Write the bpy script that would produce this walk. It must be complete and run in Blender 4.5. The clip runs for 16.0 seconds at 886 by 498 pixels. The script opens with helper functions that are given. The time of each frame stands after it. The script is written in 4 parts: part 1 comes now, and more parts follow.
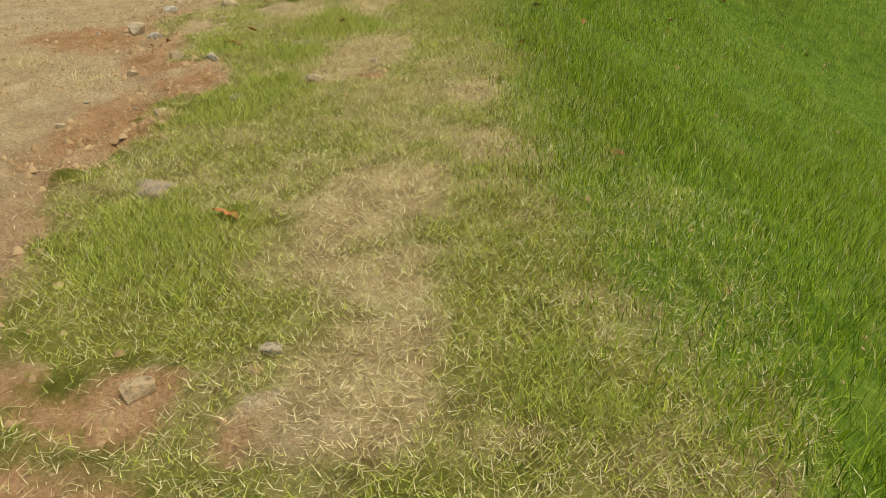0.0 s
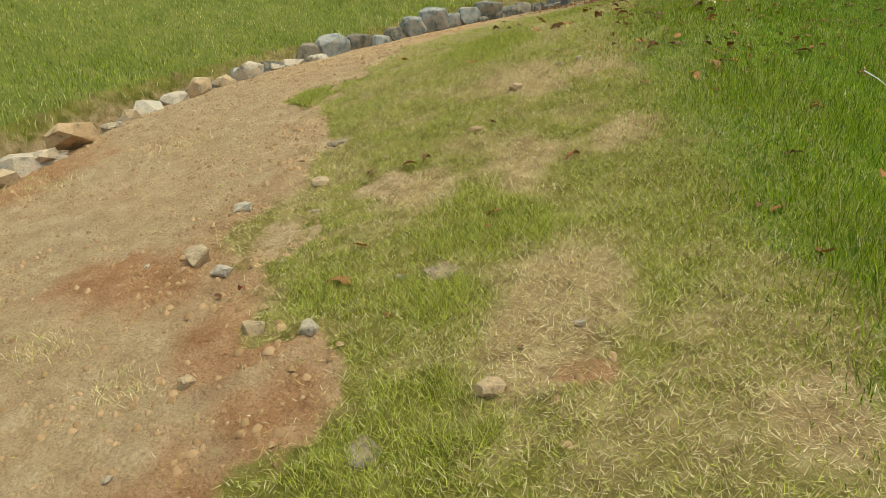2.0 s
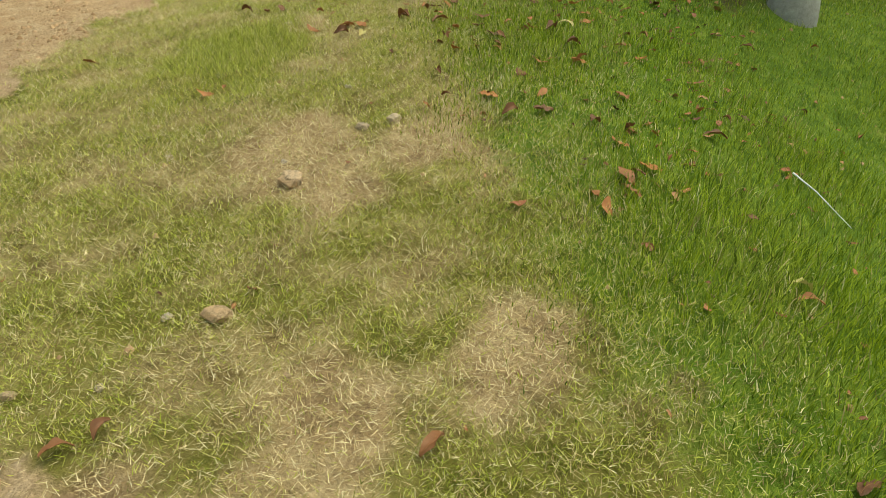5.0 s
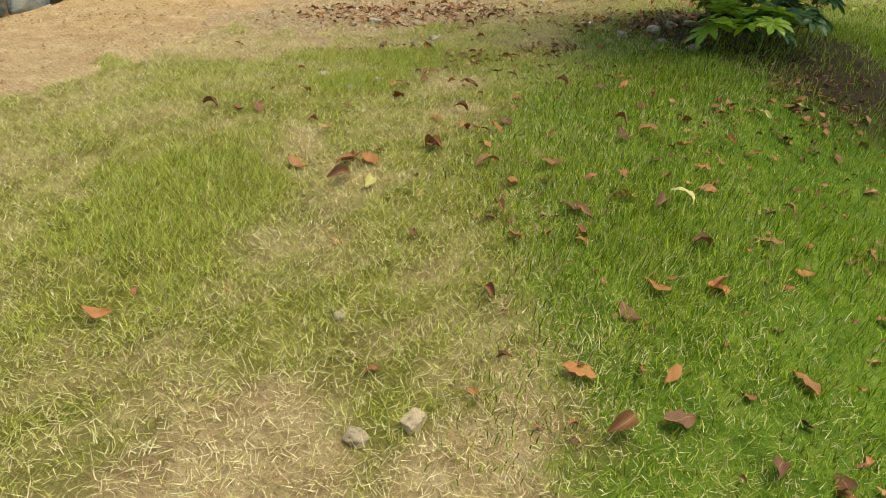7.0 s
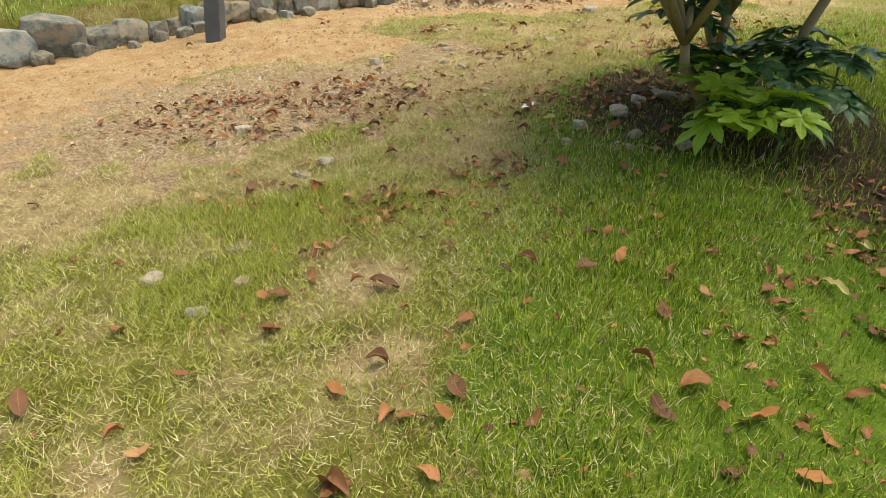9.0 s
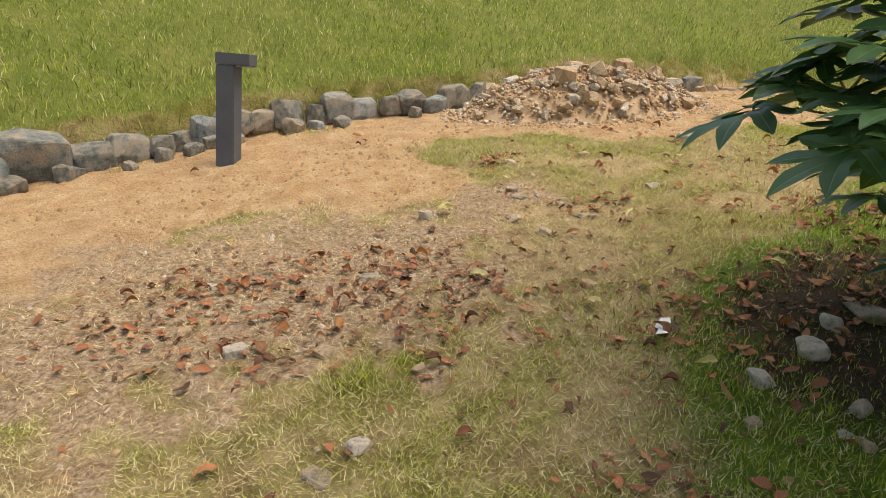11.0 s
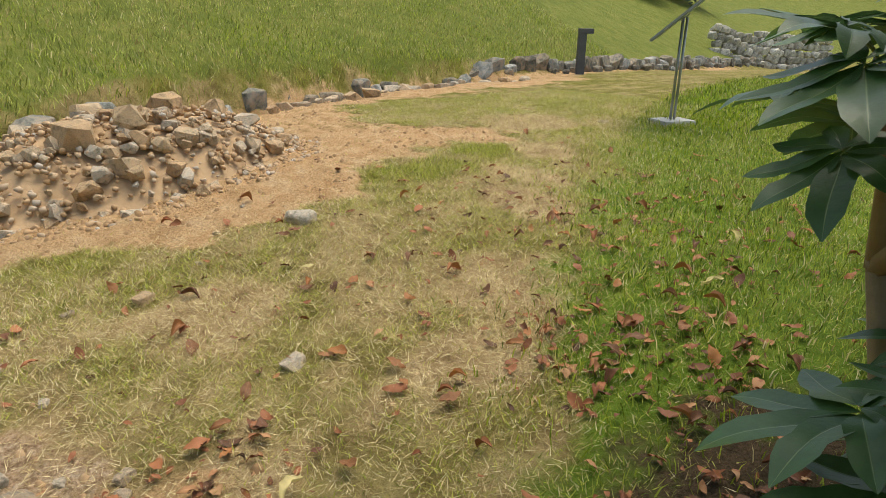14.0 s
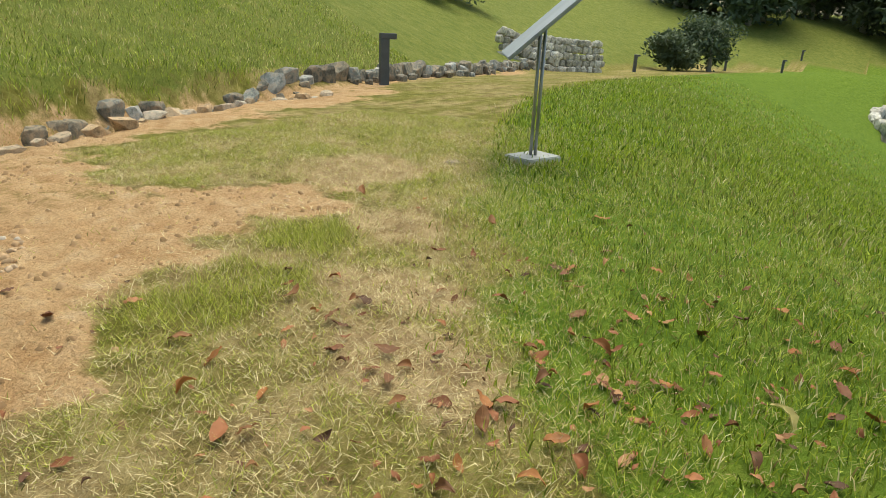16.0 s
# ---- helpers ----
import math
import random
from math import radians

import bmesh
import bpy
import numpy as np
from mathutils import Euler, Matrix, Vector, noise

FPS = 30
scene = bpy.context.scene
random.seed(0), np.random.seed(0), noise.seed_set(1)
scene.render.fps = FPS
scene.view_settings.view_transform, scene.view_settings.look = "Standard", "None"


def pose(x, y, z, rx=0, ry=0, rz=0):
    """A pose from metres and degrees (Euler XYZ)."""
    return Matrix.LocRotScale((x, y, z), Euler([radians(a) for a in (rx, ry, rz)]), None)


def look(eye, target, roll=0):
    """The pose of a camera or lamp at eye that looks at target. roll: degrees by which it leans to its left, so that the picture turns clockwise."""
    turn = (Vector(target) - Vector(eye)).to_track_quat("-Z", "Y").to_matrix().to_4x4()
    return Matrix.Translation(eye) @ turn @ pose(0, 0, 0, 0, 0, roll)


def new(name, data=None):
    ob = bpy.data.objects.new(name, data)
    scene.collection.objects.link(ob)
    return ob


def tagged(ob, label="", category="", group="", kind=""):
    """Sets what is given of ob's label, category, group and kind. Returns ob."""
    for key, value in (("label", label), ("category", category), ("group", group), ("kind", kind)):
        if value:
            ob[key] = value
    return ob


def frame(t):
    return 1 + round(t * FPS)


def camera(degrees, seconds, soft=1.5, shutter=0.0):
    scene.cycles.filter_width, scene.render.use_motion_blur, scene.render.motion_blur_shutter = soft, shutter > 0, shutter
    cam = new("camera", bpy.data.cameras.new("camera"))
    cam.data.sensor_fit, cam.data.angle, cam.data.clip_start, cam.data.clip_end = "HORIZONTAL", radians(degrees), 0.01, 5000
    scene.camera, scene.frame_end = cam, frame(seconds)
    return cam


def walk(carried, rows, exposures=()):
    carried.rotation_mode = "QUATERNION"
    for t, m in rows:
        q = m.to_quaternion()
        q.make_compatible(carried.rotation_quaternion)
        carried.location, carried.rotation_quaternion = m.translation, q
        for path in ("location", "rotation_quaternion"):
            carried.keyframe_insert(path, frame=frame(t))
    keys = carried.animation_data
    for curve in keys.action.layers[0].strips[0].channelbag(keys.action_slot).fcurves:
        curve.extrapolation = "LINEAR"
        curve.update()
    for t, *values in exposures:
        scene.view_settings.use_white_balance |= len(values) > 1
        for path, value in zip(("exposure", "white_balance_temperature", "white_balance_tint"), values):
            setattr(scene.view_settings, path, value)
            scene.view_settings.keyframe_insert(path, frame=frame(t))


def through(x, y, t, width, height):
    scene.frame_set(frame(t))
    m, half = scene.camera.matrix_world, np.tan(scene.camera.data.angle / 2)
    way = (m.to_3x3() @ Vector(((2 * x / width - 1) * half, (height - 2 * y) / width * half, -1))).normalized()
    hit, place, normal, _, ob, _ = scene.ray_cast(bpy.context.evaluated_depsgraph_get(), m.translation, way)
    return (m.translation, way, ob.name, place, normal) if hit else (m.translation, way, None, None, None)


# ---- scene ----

cam = camera(66.9, 16.0, soft=0.8)
PATH = [
    (0, (1.206, 0.667, -0.595), (0.755, 2.455, -1.37), 3.6),
    (0.5, (0.907, 1.144, -0.584), (0.446, 2.931, -1.355), 1.4),
    (1, (0.507, 1.609, -0.28), (-0.012, 3.404, -0.994), 0.2),
    (1.5, (0.157, 2.157, -0.255), (-0.523, 3.929, -0.886), -1.1),
    (2, (-0.036, 2.631, -0.073), (-0.741, 4.389, -0.714), -4.4),
    (2.5, (-0.31, 3.165, 0.156), (-0.829, 4.954, -0.571), -1.9),
    (3, (-0.488, 3.46, 0.145), (-0.863, 5.323, -0.479), 3.1),
    (3.5, (-0.546, 4.004, 0.263), (-0.871, 5.812, -0.528), 1.1),
    (3.7, (-0.537, 4.122, 0.319), (-0.734, 5.935, -0.501), 0.3),
    (5.8, (-0.836, 5.991, 0.473), (-0.779, 7.776, -0.428), 1.5),
    (6, (-0.821, 6.226, 0.504), (-0.755, 7.998, -0.42), 0.6),
    (6.5, (-0.875, 6.576, 0.7), (-0.642, 8.277, -0.327), 7.0),
    (7, (-0.999, 6.924, 0.808), (-0.983, 8.723, -0.066), 7.1),
    (7.5, (-0.903, 7.263, 1.004), (-0.94, 9.11, 0.239), -1.7),
    (8, (-0.942, 7.715, 0.877), (-0.869, 9.573, 0.141), -2.4),
    (8.5, (-1.025, 8.205, 1.042), (-0.831, 10.013, 0.208), 0.9),
    (9, (-0.989, 8.677, 1.172), (-0.769, 10.463, 0.299), 3.1),
    (9.5, (-1.078, 9.149, 1.354), (-0.91, 11.031, 0.698), 4.9),
    (9.7, (-1.128, 9.338, 1.333), (-1.0, 11.269, 0.827), 4.6),
    (11.8, (-1.113, 10.882, 1.396), (-0.944, 12.705, 0.592), 3.2),
    (12, (-1.086, 11.054, 1.35), (-0.902, 12.87, 0.532), 2.6),
    (12.5, (-0.945, 11.415, 1.447), (-0.525, 13.136, 0.52), 0.0),
    (13, (-0.88, 11.899, 1.433), (-0.245, 13.597, 0.587), 1.4),
    (13.5, (-0.716, 12.205, 1.458), (0.216, 13.818, 0.73), 1.7),
    (14, (-0.427, 12.53, 1.511), (0.801, 13.958, 0.838), 1.2),
    (14.5, (-0.177, 13.001, 1.433), (1.09, 14.381, 0.731), 0.9),
    (15, (0.066, 13.315, 1.522), (1.447, 14.579, 0.818), 2.0),
    (15.5, (0.44, 13.719, 1.556), (1.976, 14.798, 0.867), 3.8),
    (16, (0.743, 13.993, 1.552), (2.362, 14.964, 0.893), 2.4),
]
walk(cam, [(t, look(eye, target, roll)) for t, eye, target, roll in PATH], [(0, 0.33, 7300, -8), (3, 0.33, 7200, -9), (7, 0.62, 7200, -8), (9.5, 0.73, 7100, 0), (12.5, 0.4, 7000, 10), (14.5, 0.45, 6900, 0), (16, 0.5, 6900, -4)])

# ---- light: a bright hazy overcast day ----
world = bpy.data.worlds.new("sky")
scene.world = world
world.use_nodes = True
sky = world.node_tree.nodes.new("ShaderNodeTexSky")
sky.sky_type = "NISHITA"
sky.sun_disc = False
sky.sun_elevation, sky.sun_rotation = radians(72), radians(80)
sky.dust_density, sky.air_density = 4.0, 1.0
back = world.node_tree.nodes["Background"]
back.inputs[1].default_value = 0.15
world.node_tree.links.new(sky.outputs[0], back.inputs[0])
sun_data = bpy.data.lights.new("sun", "SUN")
sun_data.energy, sun_data.angle, sun_data.color = 1.75, radians(46), (1.0, 0.96, 0.87)
sun = new("sun", sun_data)
sun.matrix_world = look((4.9, 0.9, 15.4), (0, 0, 0))


# ---- materials ----
def mat(name, rough=0.9, spec=0.2):
    m = bpy.data.materials.new(name)
    m.use_nodes = True
    b = m.node_tree.nodes["Principled BSDF"]
    b.inputs["Roughness"].default_value = rough
    b.inputs["Specular IOR Level"].default_value = spec
    return m, m.node_tree, b


def node(nt, kind, **inputs):
    n = nt.nodes.new("ShaderNode" + kind)
    for key, value in inputs.items():
        n.inputs[key].default_value = value
    return n


def noise_tex(nt, scale, detail=4.0, rough=0.6, coord=None):
    n = node(nt, "TexNoise", Scale=scale, Detail=detail, Roughness=rough)
    if coord is not None:
        nt.links.new(coord, n.inputs["Vector"])
    return n.outputs[0]


def ramp(nt, fac, *stops):
    n = nt.nodes.new("ShaderNodeValToRGB")
    while len(n.color_ramp.elements) < len(stops):
        n.color_ramp.elements.new(0.5)
    for e, (p, c) in zip(n.color_ramp.elements, stops):
        e.position, e.color = p, (*c, 1)
    nt.links.new(fac, n.inputs[0])
    return n.outputs[0]


def mix(nt, fac, a, b, mode="MIX"):
    n = nt.nodes.new("ShaderNodeMix")
    n.data_type, n.blend_type = "RGBA", mode
    for value, slot in ((fac, 0), (a, 6), (b, 7)):
        if hasattr(value, "links"):
            nt.links.new(value, n.inputs[slot])
        else:
            n.inputs[slot].default_value = value if slot == 0 else (*value, 1)
    return n.outputs[2]


def maths(nt, op, a, b=0.0, clamp=False):
    n = nt.nodes.new("ShaderNodeMath")
    n.operation, n.use_clamp = op, clamp
    for value, slot in ((a, 0), (b, 1)):
        if hasattr(value, "links"):
            nt.links.new(value, n.inputs[slot])
        else:
            n.inputs[slot].default_value = value
    return n.outputs[0]


def attr(nt, name):
    n = nt.nodes.new("ShaderNodeAttribute")
    n.attribute_name = name
    return n.outputs["Fac"]


def bump(nt, bsdf, height, strength=0.5, distance=0.02):
    n = node(nt, "Bump", Strength=strength, Distance=distance)
    nt.links.new(height, n.inputs["Height"])
    nt.links.new(n.outputs[0], bsdf.inputs["Normal"])


def position(nt):
    return nt.nodes.new("ShaderNodeNewGeometry").outputs["Position"]


def object_coord(nt):
    return nt.nodes.new("ShaderNodeTexCoord").outputs["Object"]


def object_random(nt):
    return nt.nodes.new("ShaderNodeObjectInfo").outputs["Random"]


def ground_material():
    m, nt, b = mat("soil_and_turf", 0.95, 0.1)
    p = position(nt)
    big, mid, fine = noise_tex(nt, 0.9, 5, 0.6, p), noise_tex(nt, 6, 6, 0.65, p), noise_tex(nt, 70, 6, 0.7, p)
    sand = ramp(nt, mid, (0.3, (0.36, 0.24, 0.145)), (0.55, (0.455, 0.33, 0.195)), (0.75, (0.54, 0.41, 0.275)))
    clay = ramp(nt, mid, (0.3, (0.43, 0.25, 0.115)), (0.55, (0.55, 0.36, 0.19)), (0.8, (0.63, 0.47, 0.30)))
    orange = maths(nt, "ADD", attr(nt, "clay"), maths(nt, "MULTIPLY", maths(nt, "SUBTRACT", big, 0.5), 0.9), True)
    soil = mix(nt, orange, sand, clay)
    rust = ramp(nt, mid, (0.3, (0.30, 0.15, 0.07)), (0.55, (0.42, 0.235, 0.125)), (0.8, (0.53, 0.34, 0.20)))
    soil = mix(nt, attr(nt, "red"), soil, rust)
    grey = ramp(nt, noise_tex(nt, 38, 5, 0.7, p), (0.35, (0.23, 0.145, 0.085)), (0.5, (0.42, 0.29, 0.18)), (0.66, (0.58, 0.45, 0.32)))
    soil = mix(nt, attr(nt, "gravel"), soil, grey)
    grit = ramp(nt, fine, (0.33, (0.62, 0.58, 0.54)), (0.5, (1.0, 1.0, 1.0)), (0.72, (1.22, 1.2, 1.17)))
    soil = mix(nt, 0.8, soil, grit, "MULTIPLY")
    worn = ramp(nt, mid, (0.3, (0.25, 0.165, 0.085)), (0.5, (0.42, 0.30, 0.165)), (0.7, (0.57, 0.435, 0.255)))
    turf = ramp(nt, mid, (0.3, (0.11, 0.105, 0.018)), (0.5, (0.20, 0.185, 0.04)), (0.72, (0.34, 0.29, 0.095)))
    turf = mix(nt, attr(nt, "wear"), turf, mix(nt, 0.7, worn, ramp(nt, fine, (0.3, (0.6, 0.57, 0.52)), (0.55, (1.1, 1.1, 1.05))), "MULTIPLY"))
    speck = noise_tex(nt, 16, 8, 0.8, p)
    lush = ramp(nt, maths(nt, "ADD", maths(nt, "MULTIPLY", mid, 0.5), maths(nt, "MULTIPLY", speck, 0.5)), (0.34, (0.05, 0.09, 0.010)), (0.5, (0.13, 0.20, 0.022)), (0.66, (0.25, 0.30, 0.05)))
    hill = ramp(nt, maths(nt, "ADD", maths(nt, "MULTIPLY", noise_tex(nt, 2.2, 8, 0.75, p), 0.5), maths(nt, "MULTIPLY", speck, 0.5)), (0.33, (0.085, 0.115, 0.02)), (0.5, (0.17, 0.195, 0.04)), (0.66, (0.30, 0.27, 0.085)))
    # dark soil colour, which also paints the shade beneath the shrub
    mulch_shade = ramp(nt, fine, (0.3, (0.05, 0.035, 0.02)), (0.6, (0.11, 0.075, 0.042)), (0.8, (0.2, 0.13, 0.075)))
    wob = maths(nt, "MULTIPLY", maths(nt, "SUBTRACT", mid, 0.5), 1.3)

    def mask(name):
        f = maths(nt, "ADD", attr(nt, name), wob)
        n = node(nt, "MapRange")
        n.inputs[1].default_value, n.inputs[2].default_value = 0.35, 0.65
        nt.links.new(f, n.inputs[0])
        return n.outputs[0]

    col = mix(nt, mask("lush"), turf, lush)
    col = mix(nt, mask("hill"), col, hill)
    col = mix(nt, mask("dirt"), col, soil)
    col = mix(nt, mask("mulch_shade"), col, mulch_shade)
    nt.links.new(col, b.inputs["Base Color"])
    bump(nt, b, maths(nt, "ADD", fine, maths(nt, "MULTIPLY", noise_tex(nt, 22, 5, 0.7, p), 2.0)), 0.75, 0.035)
    return m


def blade_material(name, *greens):
    m, nt, b = mat(name, 0.6, 0.25)
    tone, rnd = attr(nt, "tone"), attr(nt, "rnd")
    green = ramp(nt, rnd, *greens)
    straw = ramp(nt, rnd, (0.0, (0.26, 0.165, 0.07)), (0.45, (0.66, 0.52, 0.26)), (1.0, (0.93, 0.83, 0.54)))
    col = mix(nt, tone, straw, green)
    nt.links.new(col, b.inputs["Base Color"])
    t = node(nt, "BsdfTranslucent")
    nt.links.new(col, t.inputs[0])
    s = node(nt, "MixShader", Fac=0.3)
    nt.links.new(b.outputs[0], s.inputs[1])
    nt.links.new(t.outputs[0], s.inputs[2])
    nt.links.new(s.outputs[0], nt.nodes["Material Output"].inputs[0])
    return m


def stone_material(name, *stops, dirt=0.5):
    m, nt, b = mat(name, 0.85, 0.3)
    p = object_coord(nt)
    r = object_random(nt)
    off = node(nt, "VectorMath")
    off.operation = "ADD"
    nt.links.new(p, off.inputs[0])
    nt.links.new(maths(nt, "MULTIPLY", r, 40.0), off.inputs[1])
    n1, n2 = noise_tex(nt, 5, 6, 0.65, off.outputs[0]), noise_tex(nt, 45, 6, 0.75, off.outputs[0])
    base = ramp(nt, r, *stops)
    col = mix(nt, 0.95, base, ramp(nt, n1, (0.32, (0.42, 0.40, 0.37)), (0.5, (0.95, 0.95, 0.95)), (0.68, (1.35, 1.33, 1.3))), "MULTIPLY")
    col = mix(nt, 0.85, col, ramp(nt, n2, (0.35, (0.6, 0.58, 0.55)), (0.6, (1.1, 1.1, 1.1))), "MULTIPLY")
    soil = maths(nt, "MULTIPLY", ramp(nt, n1, (0.45, (0, 0, 0)), (0.6, (1, 1, 1))), dirt)
    col = mix(nt, soil, col, (0.42, 0.25, 0.13))
    nt.links.new(col, b.inputs["Base Color"])
    bump(nt, b, maths(nt, "ADD", n1, n2), 0.6, 0.02)
    return m


def leaf_material(name, dark, light, vein, rough=0.35, through=0.2, rib="rib"):
    m, nt, b = mat(name, rough, 0.5)
    p = object_coord(nt)
    base = mix(nt, object_random(nt), dark, light)
    base = mix(nt, 0.5, base, ramp(nt, noise_tex(nt, 25, 5, 0.6, p), (0.3, (0.65, 0.65, 0.65)), (0.7, (1.25, 1.25, 1.2))), "MULTIPLY")
    v = node(nt, "MapRange")
    v.inputs[1].default_value, v.inputs[2].default_value = 0.94, 1.0
    nt.links.new(attr(nt, rib), v.inputs[0])
    col = mix(nt, v.outputs[0], base, vein)
    nt.links.new(col, b.inputs["Base Color"])
    t = node(nt, "BsdfTranslucent")
    nt.links.new(col, t.inputs[0])
    s = node(nt, "MixShader", Fac=through)
    nt.links.new(b.outputs[0], s.inputs[1])
    nt.links.new(t.outputs[0], s.inputs[2])
    nt.links.new(s.outputs[0], nt.nodes["Material Output"].inputs[0])
    bump(nt, b, noise_tex(nt, 60, 4, 0.6, p), 0.25, 0.004)
    return m


def plain_material(name, a, c, scale=20, rough=0.6, metal=0.0, strength=0.3):
    m, nt, b = mat(name, rough, 0.4)
    b.inputs["Metallic"].default_value = metal
    p = object_coord(nt)
    n1 = noise_tex(nt, scale, 6, 0.7, p)
    n2 = noise_tex(nt, scale * 0.15, 4, 0.6, p)
    col = mix(nt, n1, a, c)
    col = mix(nt, 0.5, col, ramp(nt, n2, (0.35, (0.7, 0.7, 0.7)), (0.65, (1.15, 1.15, 1.15))), "MULTIPLY")
    nt.links.new(col, b.inputs["Base Color"])
    bump(nt, b, n1, strength, 0.01)
    return m


GROUND = ground_material()
LUSH = blade_material("lush_grass_blade", (0.0, (0.06, 0.11, 0.008)), (0.5, (0.235, 0.32, 0.017)), (1.0, (0.50, 0.57, 0.05)))
TURF = blade_material("short_turf_blade", (0.0, (0.10, 0.15, 0.012)), (0.5, (0.35, 0.42, 0.03)), (1.0, (0.68, 0.70, 0.09)))
BOULDER = stone_material("grey_boulder", (0.0, (0.15, 0.145, 0.12)), (0.35, (0.23, 0.24, 0.215)), (0.6, (0.28, 0.245, 0.185)), (0.85, (0.28, 0.32, 0.32)), (1.0, (0.46, 0.48, 0.46)), dirt=0.35)
RUBBLE = stone_material("rubble_stone", (0.0, (0.54, 0.37, 0.21)), (0.5, (0.60, 0.46, 0.30)), (0.8, (0.60, 0.50, 0.38)), (1.0, (0.66, 0.61, 0.52)), dirt=0.4)
PEBBLE = stone_material("pale_pebble", (0.0, (0.46, 0.36, 0.25)), (0.5, (0.55, 0.47, 0.37)), (1.0, (0.66, 0.60, 0.50)), dirt=0.35)
SLAB = stone_material("flat_brown_grey_stone", (0.0, (0.32, 0.26, 0.19)), (0.5, (0.38, 0.33, 0.26)), (1.0, (0.36, 0.25, 0.16)), dirt=0.45)
WALLSTONE = stone_material("pale_wall_stone", (0.0, (0.34, 0.33, 0.29)), (0.5, (0.54, 0.52, 0.46)), (1.0, (0.72, 0.70, 0.64)), dirt=0.15)
FATSIA = leaf_material("glossy_dark_leaf", (0.042, 0.105, 0.032), (0.085, 0.17, 0.055), (0.24, 0.32, 0.13), 0.36, 0.25)
FATSIA_NEW = leaf_material("young_yellow_green_leaf", (0.26, 0.40, 0.025), (0.36, 0.50, 0.04), (0.50, 0.56, 0.18), 0.4, 0.35)
DRY = leaf_material("dry_brown_leaf", (0.14, 0.058, 0.022), (0.42, 0.165, 0.045), (0.36, 0.17, 0.07), 0.65, 0.15)
YELLOW = leaf_material("yellowed_leaf", (0.50, 0.42, 0.12), (0.60, 0.50, 0.22), (0.66, 0.58, 0.34), 0.55, 0.2)
STEM = plain_material("grey_brown_stem", (0.22, 0.16, 0.09), (0.38, 0.30, 0.19), 30, 0.8)
PETIOLE = plain_material("green_petiole", (0.14, 0.20, 0.05), (0.22, 0.26, 0.09), 30, 0.5)
BARK = plain_material("pale_grey_bark", (0.16, 0.14, 0.11), (0.52, 0.49, 0.43), 22, 0.9, 0, 0.9)
STEEL = plain_material("dark_grey_painted_steel", (0.085, 0.088, 0.098), (0.115, 0.118, 0.13), 40, 0.55, 0.0, 0.1)
LENS = plain_material("frosted_lamp_lens", (0.35, 0.35, 0.34), (0.45, 0.45, 0.44), 30, 0.4)
PIPE = plain_material("brushed_steel_tube", (0.30, 0.31, 0.32), (0.42, 0.43, 0.44), 50, 0.4, 0.7, 0.05)
PANEL = plain_material("grey_sign_panel", (0.27, 0.285, 0.29), (0.33, 0.345, 0.35), 8, 0.45, 0.0, 0.05)
CONCRETE = plain_material("concrete", (0.40, 0.39, 0.36), (0.55, 0.54, 0.50), 25, 0.9)
PAPER = plain_material("white_paper", (0.72, 0.72, 0.70), (0.82, 0.82, 0.80), 20, 0.8)
CROWN = leaf_material("tree_leaf", (0.03, 0.065, 0.02), (0.07, 0.12, 0.04), (0.1, 0.14, 0.06), 0.5, 0.25)
# distance haze is put into this colour: paler and greyer than the leaves
HAZY_FARLEAF = leaf_material("far_foliage_haze_tinted", (0.075, 0.11, 0.055), (0.12, 0.15, 0.075), (0.13, 0.16, 0.08), 0.7, 0.2)
WATER, _nt, _b = mat("pond_water", 0.08, 0.5)
_b.inputs["Base Color"].default_value = (0.02, 0.03, 0.028, 1)


# ---- the lie of the land ----
def curve(points, n=12):
    """A smooth line through plan points."""
    p = np.array([points[0], *points, points[-1]], float)
    out = []
    for i in range(1, len(p) - 2):
        for u in np.linspace(0, 1, n, endpoint=False):
            a, b, c, d = p[i - 1 : i + 3]
            out.append(0.5 * (2 * b + (c - a) * u + (2 * a - 5 * b + 4 * c - d) * u * u + (3 * b - a - 3 * c + d) * u**3))
    return np.array(out + [p[-2]])


def side(line, x, y):
    """Signed distance from a line, positive on its left."""
    x, y = np.asarray(x, float).ravel(), np.asarray(y, float).ravel()
    best, sign = np.full(x.shape, 1e9), np.ones(x.shape)
    for (ax, ay), (bx, by) in zip(line[:-1], line[1:]):
        dx, dy = bx - ax, by - ay
        q = max(dx * dx + dy * dy, 1e-9)
        u = np.clip(((x - ax) * dx + (y - ay) * dy) / q, 0, 1)
        d = np.hypot(x - ax - u * dx, y - ay - u * dy)
        near = d < best
        best = np.where(near, d, best)
        sign = np.where(near, np.sign(dx * (y - ay) - dy * (x - ax) + 1e-12), sign)
    return best * sign


WALL = curve([(-6.8, -30), (-6.7, 0), (-6.7, 4), (-6.9, 6.5), (-7.15, 8.5), (-7.1, 10.2), (-6.6, 12.0), (-5.6, 13.8), (-4.4, 15.1), (-3.3, 16.0), (-2.4, 16.85), (-1.5, 17.35), (0.1, 18.2), (2.0, 19.8), (3.6, 20.5), (5.2, 21.1), (7.5, 21.4), (10.4, 21.5), (16, 22.6), (24, 24.6), (36, 25.6), (50, 24.4), (64, 18), (78, 6)])
EDGE = curve([(1.5, -30), (1.5, 0), (1.15, 3.2), (0.55, 5.5), (-0.1, 8), (-0.1, 10), (0.3, 11.0), (1.1, 11.8), (2.1, 12.6), (3.6, 13.7), (6, 15), (9, 16.3), (14, 17.6), (22, 18.8), (36, 19.8), (50, 17.6), (62, 11), (72, 2)])
